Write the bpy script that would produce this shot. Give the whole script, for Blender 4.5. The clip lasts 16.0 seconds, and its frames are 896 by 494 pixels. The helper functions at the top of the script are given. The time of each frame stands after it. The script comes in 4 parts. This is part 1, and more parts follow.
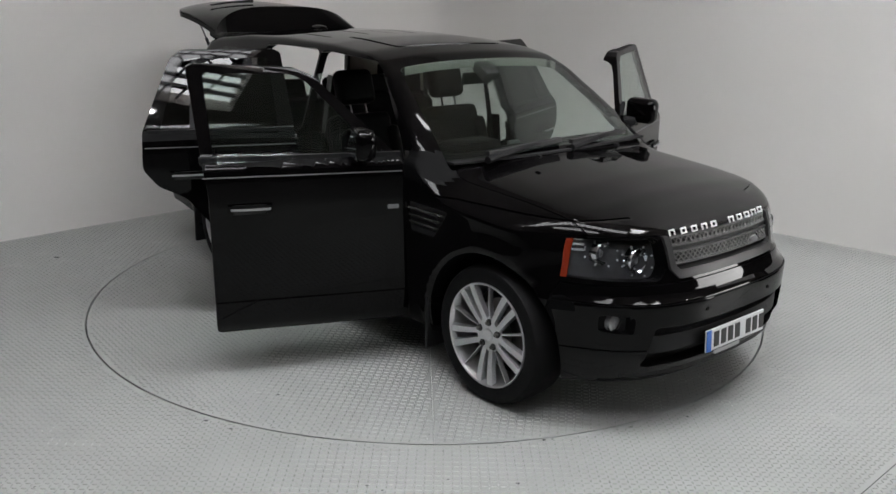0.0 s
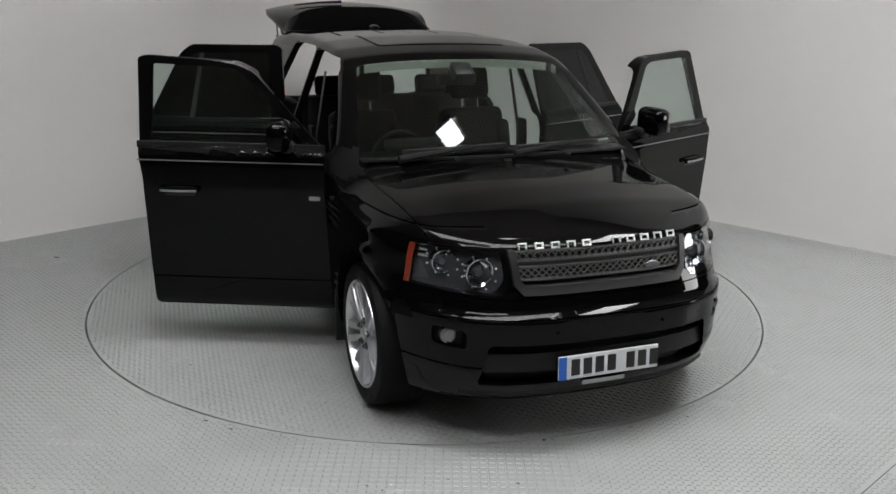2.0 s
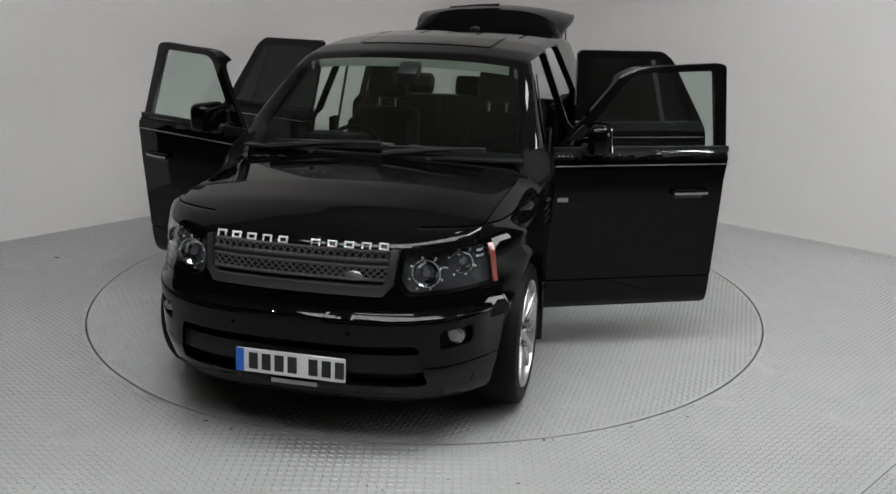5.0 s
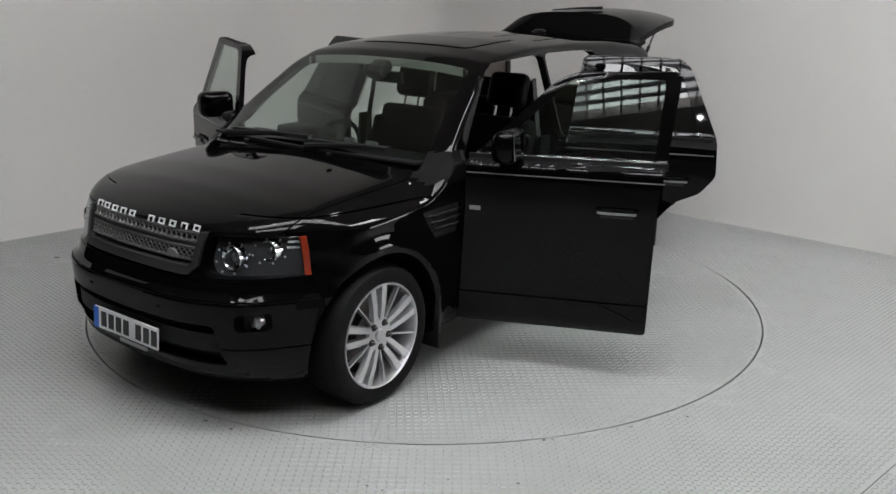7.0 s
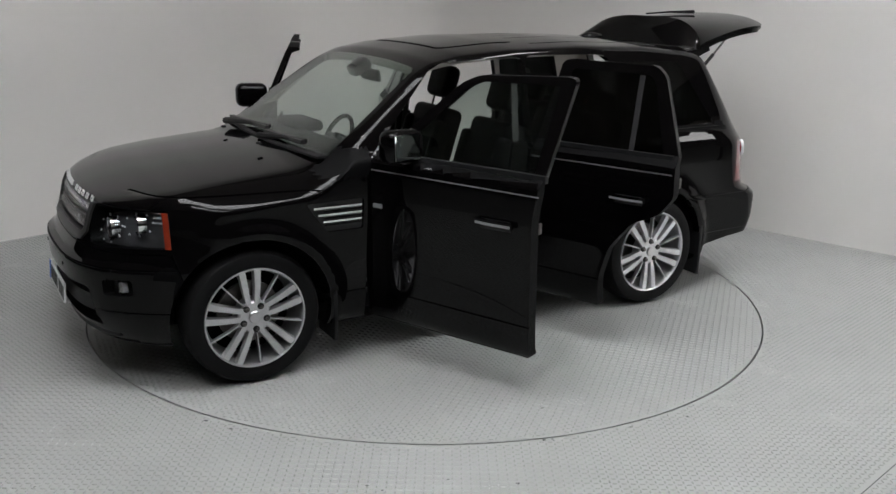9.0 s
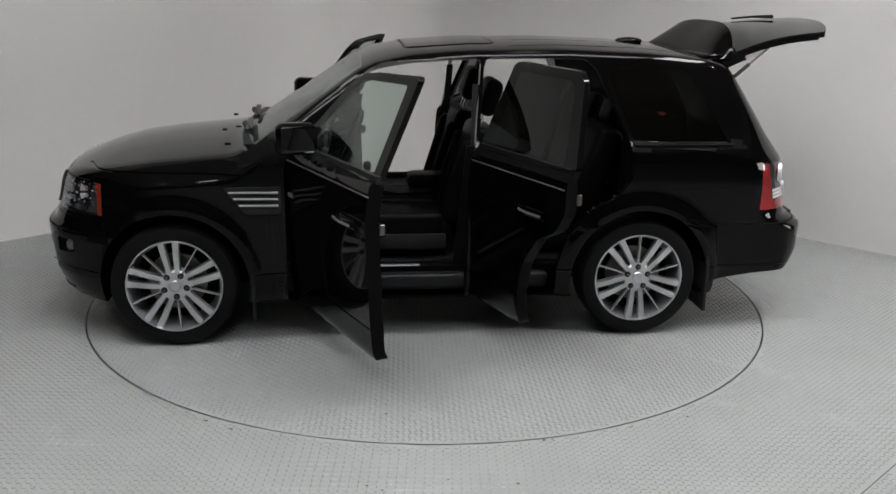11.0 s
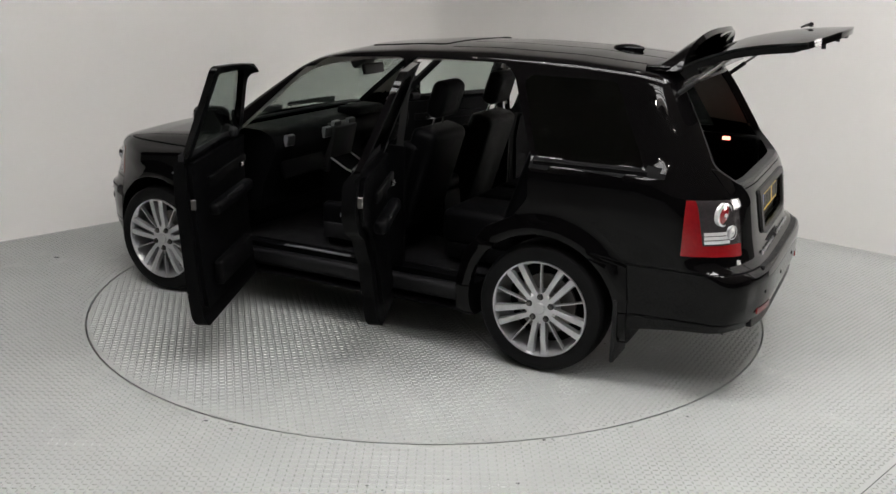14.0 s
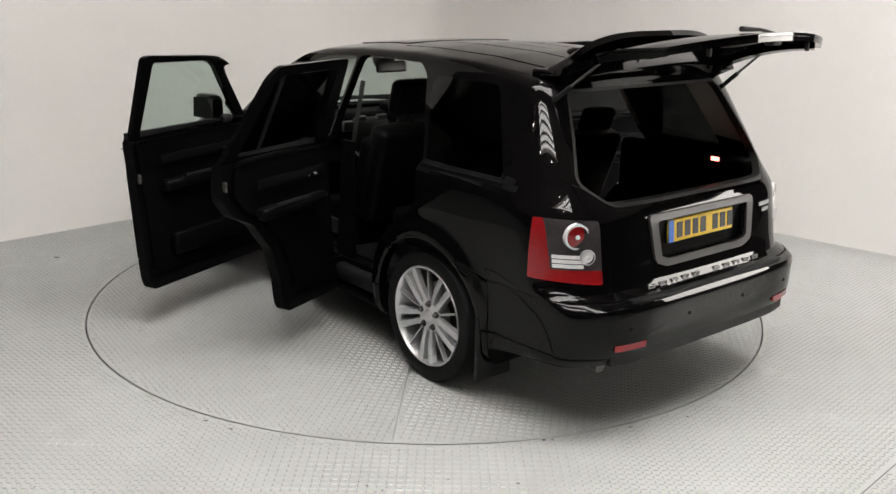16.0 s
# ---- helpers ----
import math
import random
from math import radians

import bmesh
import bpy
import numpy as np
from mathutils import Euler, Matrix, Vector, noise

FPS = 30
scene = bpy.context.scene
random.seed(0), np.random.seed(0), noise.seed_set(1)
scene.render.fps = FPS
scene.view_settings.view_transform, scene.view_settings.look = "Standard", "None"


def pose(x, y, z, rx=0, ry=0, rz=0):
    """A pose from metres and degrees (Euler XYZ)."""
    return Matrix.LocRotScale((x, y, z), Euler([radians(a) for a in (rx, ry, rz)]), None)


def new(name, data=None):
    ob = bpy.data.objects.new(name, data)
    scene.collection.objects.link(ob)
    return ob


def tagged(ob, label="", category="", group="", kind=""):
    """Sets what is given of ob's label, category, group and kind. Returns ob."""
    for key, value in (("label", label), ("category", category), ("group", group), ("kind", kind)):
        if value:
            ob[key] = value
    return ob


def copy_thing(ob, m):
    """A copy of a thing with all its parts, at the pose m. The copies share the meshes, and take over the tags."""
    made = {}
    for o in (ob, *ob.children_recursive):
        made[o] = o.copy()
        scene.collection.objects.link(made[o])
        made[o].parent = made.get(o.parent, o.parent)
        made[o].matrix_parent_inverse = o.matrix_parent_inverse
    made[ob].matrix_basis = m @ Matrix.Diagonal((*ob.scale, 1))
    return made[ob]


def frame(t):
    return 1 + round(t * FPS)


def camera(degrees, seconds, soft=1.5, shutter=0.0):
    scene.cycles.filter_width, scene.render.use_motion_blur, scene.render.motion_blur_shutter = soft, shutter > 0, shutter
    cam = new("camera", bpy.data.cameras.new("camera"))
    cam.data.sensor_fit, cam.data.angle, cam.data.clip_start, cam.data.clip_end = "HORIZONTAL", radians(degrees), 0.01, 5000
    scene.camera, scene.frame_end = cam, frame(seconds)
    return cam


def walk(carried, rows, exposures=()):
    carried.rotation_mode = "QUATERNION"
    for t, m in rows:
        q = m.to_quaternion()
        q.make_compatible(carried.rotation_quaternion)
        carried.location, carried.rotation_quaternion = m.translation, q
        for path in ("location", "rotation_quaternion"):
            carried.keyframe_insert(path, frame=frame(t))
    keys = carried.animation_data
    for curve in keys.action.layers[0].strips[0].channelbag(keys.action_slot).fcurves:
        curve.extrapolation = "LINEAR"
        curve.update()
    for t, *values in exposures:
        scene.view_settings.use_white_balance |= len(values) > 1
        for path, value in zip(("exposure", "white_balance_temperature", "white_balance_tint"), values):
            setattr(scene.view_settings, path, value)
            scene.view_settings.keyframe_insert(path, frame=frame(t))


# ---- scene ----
import itertools
from mathutils.bvhtree import BVHTree

# ---- camera, standing still on a stand before the turntable ----
cam = camera(52.52, 16.0)
EYE = pose(0, -6.049, 2.067, 73.807, 0, -1.293) @ pose(0, 0, 0, 0, 0, 1.18)
EXPOSURES = [(0.0, 0.31, 6500, 10), (11.8, 0.31, 6500, 10), (13.5, 0.56, 6680, 10), (16.0, 0.94, 6950, 11)]
walk(cam, [(0.0, EYE), (16.0, EYE)], EXPOSURES)

# ---- light ----
world = bpy.data.worlds.new("world")
scene.world = world
world.use_nodes = True
world.node_tree.nodes["Background"].inputs[0].default_value = (0.5, 0.55, 0.6, 1)
world.node_tree.nodes["Background"].inputs[1].default_value = 0.15

# the car's place on the turntable, whose axis is the world's z axis
OX, OY = 0.1805, 0.0066
PLACE = Vector((OX, OY, 0))


# ---- materials ----
def material(name, colour, rough=0.5, metal=0.0, coat=0.0, scale=20.0, amount=0.15, bump=0.0, bump_scale=200.0, spec=0.5):
    """A surface with uneven colour at two scales, uneven gloss and a fine relief."""
    m = bpy.data.materials.new(name)
    m.use_nodes = True
    nt = m.node_tree
    b = nt.nodes["Principled BSDF"]
    b.inputs["Metallic"].default_value = metal
    b.inputs["Coat Weight"].default_value = coat
    b.inputs["Coat Roughness"].default_value = 0.03
    b.inputs["Specular IOR Level"].default_value = spec
    co = nt.nodes.new("ShaderNodeTexCoord")
    n1 = nt.nodes.new("ShaderNodeTexNoise")
    n1.inputs["Scale"].default_value = scale
    n1.inputs["Detail"].default_value = 6
    n2 = nt.nodes.new("ShaderNodeTexNoise")
    n2.inputs["Scale"].default_value = scale * 0.12
    n2.inputs["Detail"].default_value = 3
    nt.links.new(co.outputs["Object"], n1.inputs["Vector"])
    nt.links.new(co.outputs["Object"], n2.inputs["Vector"])
    add = nt.nodes.new("ShaderNodeMath")
    add.operation = "ADD"
    nt.links.new(n1.outputs["Fac"], add.inputs[0])
    nt.links.new(n2.outputs["Fac"], add.inputs[1])
    ramp = nt.nodes.new("ShaderNodeMapRange")
    ramp.inputs["From Min"].default_value = 0.6
    ramp.inputs["From Max"].default_value = 1.4
    ramp.inputs["To Min"].default_value = 1 - amount
    ramp.inputs["To Max"].default_value = 1 + amount
    nt.links.new(add.outputs[0], ramp.inputs["Value"])
    mul = nt.nodes.new("ShaderNodeVectorMath")
    mul.operation = "SCALE"
    mul.inputs[0].default_value = colour
    nt.links.new(ramp.outputs[0], mul.inputs["Scale"])
    nt.links.new(mul.outputs[0], b.inputs["Base Color"])
    rr = nt.nodes.new("ShaderNodeMath")
    rr.operation = "MULTIPLY"
    rr.inputs[0].default_value = rough
    nt.links.new(ramp.outputs[0], rr.inputs[1])
    nt.links.new(rr.outputs[0], b.inputs["Roughness"])
    if bump:
        n3 = nt.nodes.new("ShaderNodeTexNoise")
        n3.inputs["Scale"].default_value = bump_scale
        n3.inputs["Detail"].default_value = 3
        nt.links.new(co.outputs["Object"], n3.inputs["Vector"])
        bp = nt.nodes.new("ShaderNodeBump")
        bp.inputs["Strength"].default_value = bump
        bp.inputs["Distance"].default_value = 0.004
        nt.links.new(n3.outputs["Fac"], bp.inputs["Height"])
        nt.links.new(bp.outputs[0], b.inputs["Normal"])
    return m


def glass(name, tint, rough=0.0):
    """Thin tinted glass: light goes straight through, the surface mirrors at grazing angles."""
    m = bpy.data.materials.new(name)
    m.use_nodes = True
    nt = m.node_tree
    nt.nodes.clear()
    out = nt.nodes.new("ShaderNodeOutputMaterial")
    tr = nt.nodes.new("ShaderNodeBsdfTransparent")
    tr.inputs[0].default_value = (*tint, 1)
    gl = nt.nodes.new("ShaderNodeBsdfGlossy")
    gl.inputs["Roughness"].default_value = rough
    fr = nt.nodes.new("ShaderNodeLayerWeight")
    fr.inputs["Blend"].default_value = 0.5
    p5 = nt.nodes.new("ShaderNodeMath")
    p5.operation = "POWER"
    p5.inputs[1].default_value = 4.0
    nt.links.new(fr.outputs["Facing"], p5.inputs[0])
    gain = nt.nodes.new("ShaderNodeMath")
    gain.operation = "MULTIPLY_ADD"
    gain.inputs[1].default_value = 0.85
    gain.inputs[2].default_value = 0.038
    nt.links.new(p5.outputs[0], gain.inputs[0])
    mix = nt.nodes.new("ShaderNodeMixShader")
    nt.links.new(gain.outputs[0], mix.inputs[0])
    nt.links.new(tr.outputs[0], mix.inputs[1])
    nt.links.new(gl.outputs[0], mix.inputs[2])
    nt.links.new(mix.outputs[0], out.inputs[0])
    return m


def glow(name, colour, strength):
    m = bpy.data.materials.new(name)
    m.use_nodes = True
    b = m.node_tree.nodes["Principled BSDF"]
    b.inputs["Base Color"].default_value = (*colour, 1)
    b.inputs["Emission Color"].default_value = (*colour, 1)
    b.inputs["Emission Strength"].default_value = strength
    return m


PAINT = material("black_paint", (0.002, 0.0018, 0.002), 0.03, 0.0, 0.0, 40, 0.1, spec=0.2)
PLASTIC = material("black_plastic", (0.009, 0.009, 0.010), 0.5, 0, 0, 90, 0.2, 0.15, 600, 0.25)
TRIM = material("black_trim", (0.0026, 0.0026, 0.0029), 0.5, 0, 0, 60, 0.2, 0.2, 500, 0.06)
LEATHER = material("black_leather", (0.0022, 0.0022, 0.0026), 0.42, 0, 0, 30, 0.2, 0.3, 350, 0.06)
LINING = material("pale_roof_lining", (0.42, 0.40, 0.37), 0.9, 0, 0, 60, 0.06, 0.2, 900)
CARPET = material("black_carpet", (0.006, 0.006, 0.0065), 0.95, 0, 0, 80, 0.3, 0.6, 900, 0.1)
RUBBER = material("tyre_rubber", (0.006, 0.006, 0.0064), 0.6, 0, 0, 30, 0.25, 0.25, 300, 0.12)
ALLOY = material("silver_alloy", (0.60, 0.60, 0.615), 0.33, 0.85, 0, 30, 0.06)
STEEL = material("brake_steel", (0.16, 0.15, 0.145), 0.4, 1.0, 0, 40, 0.2)
CHROME = material("chrome", (0.75, 0.75, 0.76), 0.1, 1.0, 0, 30, 0.05)
SILVER = material("satin_silver", (0.42, 0.42, 0.43), 0.36, 0.6, 0, 30, 0.06)
GREYTRIM = material("satin_grey_grille", (0.024, 0.0235, 0.0235), 0.42, 0.0, 0, 50, 0.1, spec=0.4)
WIRE = material("grille_wire", (0.16, 0.158, 0.155), 0.35, 0.6, 0, 50, 0.1, spec=0.3)
BRIGHT = material("raised_silver", (0.78, 0.78, 0.78), 0.4, 0.25, 0, 30, 0.06)
PULL = material("satin_pull", (0.22, 0.22, 0.23), 0.4, 0.5, 0, 40, 0.1)
WHITE = material("plate_white", (0.72, 0.73, 0.74), 0.35, 0, 0, 40, 0.05)
YELLOW = material("plate_yellow", (0.80, 0.52, 0.02), 0.35, 0, 0, 40, 0.05)
BLUE = material("plate_blue", (0.02, 0.13, 0.55), 0.35, 0, 0, 40, 0.05)
INK = material("plate_black", (0.012, 0.012, 0.012), 0.4, 0, 0, 40, 0.1)
RED = material("lamp_red", (0.22, 0.006, 0.009), 0.15, 0, 0.8, 60, 0.15)
AMBER = material("lamp_amber", (0.20, 0.024, 0.010), 0.2, 0, 0.8, 60, 0.15)
LAMPCLEAR = material("lamp_clear_white", (0.80, 0.80, 0.81), 0.15, 0.3, 0.8, 60, 0.15)
LAMPDARK = material("lamp_bowl", (0.25, 0.25, 0.26), 0.22, 0.7, 0, 40, 0.2)
LAMPSMOKE = material("lamp_smoked_clear", (0.045, 0.040, 0.042), 0.12, 0.2, 0.6, 90, 0.3)
MIRROR = material("mirror_glass", (0.85, 0.86, 0.87), 0.02, 1.0, 0, 5, 0.01)
PAPER = material("white_paper", (0.75, 0.75, 0.74), 0.7, 0, 0, 30, 0.05)
CLEAR = glass("clear_glass", (0.80, 0.86, 0.83))
PRIVACY = glass("privacy_glass", (0.10, 0.105, 0.105))
LENS = glass("lamp_lens", (0.93, 0.94, 0.95))

WALLPAINT = material("wall_paint", (0.80, 0.785, 0.765), 0.6, 0, 0, 1.2, 0.03, 0.08, 60)
FLOORPAINT = material("floor_paint", (0.305, 0.315, 0.305), 0.36, 0, 0, 2.5, 0.07, 0.1, 120)
# glints of the lozenges, partly put into a paler, glossier floor paint
TREADPAINT = material("glint_tread_paint", (0.355, 0.365, 0.355), 0.25, 0, 0, 6.0, 0.18, spec=0.7)
DARKHALL = material("hall_wall_paint", (0.045, 0.043, 0.041), 0.8, 0, 0, 1.5, 0.2)
CEILPAINT = material("hall_ceiling_paint", (0.42, 0.385, 0.36), 0.8, 0, 0, 1.5, 0.1)
VENTGREY = material("satin_vent_grey", (0.06, 0.06, 0.062), 0.4, 0.3, 0, 60, 0.15)
STEELBAR = material("roof_steel", (0.05, 0.05, 0.055), 0.6, 0.2, 0, 5, 0.2)


# ---- mesh helpers ----
def mesh_of(bm, name="mesh"):
    me = bpy.data.meshes.new(name)
    bm.to_mesh(me)
    bm.free()
    return me


def finish(me, materials, angle=32):
    slots = np.zeros(len(me.polygons), dtype=np.int32)
    me.polygons.foreach_get("material_index", slots)
    me.materials.clear()
    for m in materials:
        me.materials.append(m)
    me.polygons.foreach_set("material_index", np.clip(slots, 0, len(materials) - 1))
    me.polygons.foreach_set("use_smooth", [True] * len(me.polygons))
    me.set_sharp_from_angle(angle=radians(angle))
    return me


def part(name, me, mat, parent, label="", at=None, angle=32):
    """Links a bmesh or mesh as one part under a thing or a part."""
    if isinstance(me, bmesh.types.BMesh):
        me = mesh_of(me, name)
    finish(me, mat if isinstance(mat, (list, tuple)) else [mat], angle)
    ob = new(name, me)
    ob.parent = parent
    if at is not None:
        ob.matrix_basis = at
    if label:
        tagged(ob, label)
    return ob


def from_arrays(v, f):
    bm = bmesh.new()
    vs = [bm.verts.new(p) for p in v]
    for q in f:
        bm.faces.new([vs[i] for i in q])
    return bm


def box(c, s, bevel=0.0, seg=2, m=None):
    bm = bmesh.new()
    bmesh.ops.create_cube(bm, size=1)
    bmesh.ops.scale(bm, vec=s, verts=bm.verts)
    if bevel:
        bmesh.ops.bevel(bm, geom=bm.edges[:], offset=bevel, segments=seg, profile=0.5, affect="EDGES")
    if m is not None:
        bm.transform(m)
    bmesh.ops.translate(bm, vec=c, verts=bm.verts)
    return bm


def join(*bms):
    out = bmesh.new()
    for b in bms:
        me = mesh_of(b)
        out.from_mesh(me)
        bpy.data.meshes.remove(me)
    return out


def prism(poly, axis, a, b):
    """A polygon drawn out from a to b along an axis; its own two coordinates are the other axes in order."""
    bm = bmesh.new()
    def at(p, w):
        return (w, p[0], p[1]) if axis == 0 else (p[0], w, p[1]) if axis == 1 else (p[0], p[1], w)
    lo = [bm.verts.new(at(p, a)) for p in poly]
    hi = [bm.verts.new(at(p, b)) for p in poly]
    n = len(poly)
    bm.faces.new(lo)
    bm.faces.new(hi[::-1])
    for i in range(n):
        bm.faces.new((lo[i], hi[i], hi[(i + 1) % n], lo[(i + 1) % n]))
    bmesh.ops.recalc_face_normals(bm, faces=bm.faces)
    return bm


def rounded(poly, r, n=5):
    """The polygon with its corners rounded."""
    out = []
    m = len(poly)
    for i in range(m):
        p, a, b = Vector(poly[i]), Vector(poly[i - 1]), Vector(poly[(i + 1) % m])
        rr = r[i] if isinstance(r, (list, tuple)) else r
        k = min(rr, (a - p).length * 0.48, (b - p).length * 0.48)
        if k < 1e-4:
            out.append(tuple(p))
            continue
        s, e = p + (a - p).normalized() * k, p + (b - p).normalized() * k
        for j in range(n + 1):
            t = j / n
            out.append(tuple(s * (1 - t) ** 2 + p * 2 * t * (1 - t) + e * t * t))
    return out


def grow(poly, d):
    """The polygon moved outwards by d (inwards where d is negative)."""
    area = sum(poly[i - 1][0] * poly[i][1] - poly[i][0] * poly[i - 1][1] for i in range(len(poly)))
    s = 1 if area > 0 else -1
    out = []
    n = len(poly)
    for i in range(n):
        p, a, b = Vector(poly[i]), Vector(poly[i - 1]), Vector(poly[(i + 1) % n])
        e1, e2 = (p - a).normalized(), (b - p).normalized()
        n1, n2 = Vector((e1.y, -e1.x)) * s, Vector((e2.y, -e2.x)) * s
        m = (n1 + n2)
        m = m / max(m.length_squared, 0.4) * 2
        out.append(tuple(p + m * d))
    return out


def cut(a, b, op):
    """The solid a with b taken away, joined or in common. a, b: meshes; returns a new mesh."""
    if isinstance(a, bmesh.types.BMesh):
        a = mesh_of(a)
    if isinstance(b, bmesh.types.BMesh):
        b = mesh_of(b)
    oa, ob = new("solid", a), new("cutter", b)
    best = None
    for solver in ("MANIFOLD", "EXACT"):
        md = oa.modifiers.new("cut", "BOOLEAN")
        md.operation, md.object, md.solver = op, ob, solver
        dg = bpy.context.evaluated_depsgraph_get()
        dg.update()
        me = bpy.data.meshes.new_from_object(oa.evaluated_get(dg))
        oa.modifiers.remove(md)
        if len(me.polygons) > 3 and len(me.polygons) != len(a.polygons):
            best = me
            break
        best = best or me
    bpy.data.objects.remove(oa)
    bpy.data.objects.remove(ob)
    return best


def mirror_y(me):
    me = me.copy()
    me.transform(Matrix.Diagonal((1, -1, 1, 1)))
    me.flip_normals()
    return me


def lathe(profile, n=48, axis="y"):
    """A profile of (radius, along) turned round the y axis."""
    v, f = [], []
    k = len(profile)
    for i in range(n):
        a = 2 * math.pi * i / n
        for r, h in profile:
            v.append((r * math.cos(a), h, r * math.sin(a)))
    for i in range(n):
        for j in range(k - 1):
            f.append((i * k + j, i * k + j + 1, (i + 1) % n * k + j + 1, (i + 1) % n * k + j))
    bm = from_arrays(v, f)
    bmesh.ops.remove_doubles(bm, verts=bm.verts, dist=1e-5)
    bmesh.ops.recalc_face_normals(bm, faces=bm.faces)
    return bm


def tube(points, r, n=8):
    """A round bar along points."""
    pts = [Vector(p) for p in points]
    v, f = [], []
    for i, p in enumerate(pts):
        d = (pts[min(i + 1, len(pts) - 1)] - pts[max(i - 1, 0)]).normalized()
        u = d.orthogonal().normalized()
        if i and abs(u.dot(last)) < 0.999:
            u = (last - d * last.dot(d)).normalized()
        last = u
        w = d.cross(u)
        rr = r[i] if isinstance(r, (list, tuple)) else r
        v += [tuple(p + (u * math.cos(2 * math.pi * k / n) + w * math.sin(2 * math.pi * k / n)) * rr) for k in range(n)]
    for i in range(len(pts) - 1):
        for k in range(n):
            f.append((i * n + k, i * n + (k + 1) % n, (i + 1) * n + (k + 1) % n, (i + 1) * n + k))
    f.append(tuple(range(n))[::-1])
    f.append(tuple((len(pts) - 1) * n + k for k in range(n)))
    bm = from_arrays(v, f)
    bmesh.ops.recalc_face_normals(bm, faces=bm.faces)
    return bm


# ---- the shape of the car's body: x forward, y to its left, z up, metres from the middle of the wheelbase ----
def curve(xs, ys, soft):
    t = np.linspace(xs[0] - 0.5, xs[-1] + 0.5, 1600)
    y = np.interp(t, xs, ys)
    k = max(3, int(soft / (t[1] - t[0])) | 1)
    w = np.hanning(k + 2)[1:-1]
    y = np.convolve(np.pad(y, k // 2, mode="edge"), w / w.sum(), "valid")
    return lambda x: np.interp(x, t, y)


TOP = curve([-2.6, -1.95, -1.75, -1.4, -0.9, -0.35, 0.0, 0.20, 0.33, 0.97, 1.05, 1.5, 1.75, 1.9, 2.0, 2.1, 2.3],
            [1.62, 1.66, 1.695, 1.725, 1.738, 1.726, 1.700, 1.662, 1.605, 1.175, 1.145, 1.103, 1.068, 1.030, 0.995, 0.955, 0.93], 0.08)
SIDE = curve([0.2, 0.30, 0.45, 0.70, 0.95, 1.10, 1.15, 1.168, 1.182, 1.60, 1.70, 1.8],
             [0.86, 0.91, 0.925, 0.94, 0.955, 0.95, 0.942, 0.925, 0.897, 0.728, 0.690, 0.62], 0.022)
TAPER = curve([-2.6, -2.3, -2.0, -1.5, -0.5, 0.9, 1.4, 1.7, 1.95, 2.3], [0.925, 0.962, 0.982, 0.997, 1, 1, 0.99, 0.955, 0.90, 0.84], 0.3)
NOSE = curve([0.2, 0.30, 0.40, 0.52, 0.650, 0.665, 0.678, 0.735, 0.78, 0.90, 0.97, 1.03, 1.2], [2.08, 2.15, 2.20, 2.208, 2.214, 2.206, 2.172, 2.150, 2.128, 2.10, 2.07, 2.0, 1.9], 0.025)
TAIL = curve([0.2, 0.32, 0.42, 0.50, 0.655, 0.69, 0.71, 0.80, 1.03, 1.10, 1.165, 1.58, 1.66, 1.75], [-2.32, -2.42, -2.48, -2.51, -2.515, -2.50, -2.43, -2.41, -2.375, -2.345, -2.29, -2.00, -1.94, -1.86], 0.03)


def half_width(x, z):
    w = SIDE(z) * TAPER(x)
    for ax in (1.3725, -1.3725):
        r = np.hypot(x - ax, z - 0.366)
        w = w + 0.030 * np.exp(-((r - 0.455) / 0.05) ** 2) * (z > 0.2)
    return w


def top_height(x, y):
    a = np.abs(y)
    cabin = np.clip((0.95 - x) / 0.5, 0, 1)
    hood = 0.050 * (a / 0.8) ** 2 + 0.08 * np.clip((a - 0.74) / 0.18, 0, 1) ** 2
    roof = 0.032 * (a / 0.65) ** 2.6
    return TOP(x) - hood * (1 - cabin) - roof * cabin


def nose_at(y, z):
    a = np.abs(y) / 0.86
    return NOSE(z) - 0.09 * a ** 2 - 0.31 * a ** 4.5


def tail_at(y, z):
    a = np.abs(y) / 0.86
    return TAIL(z) + (0.13 + 0.06 * np.clip((z - 0.68) / 0.05, 0, 1)) * a ** 6


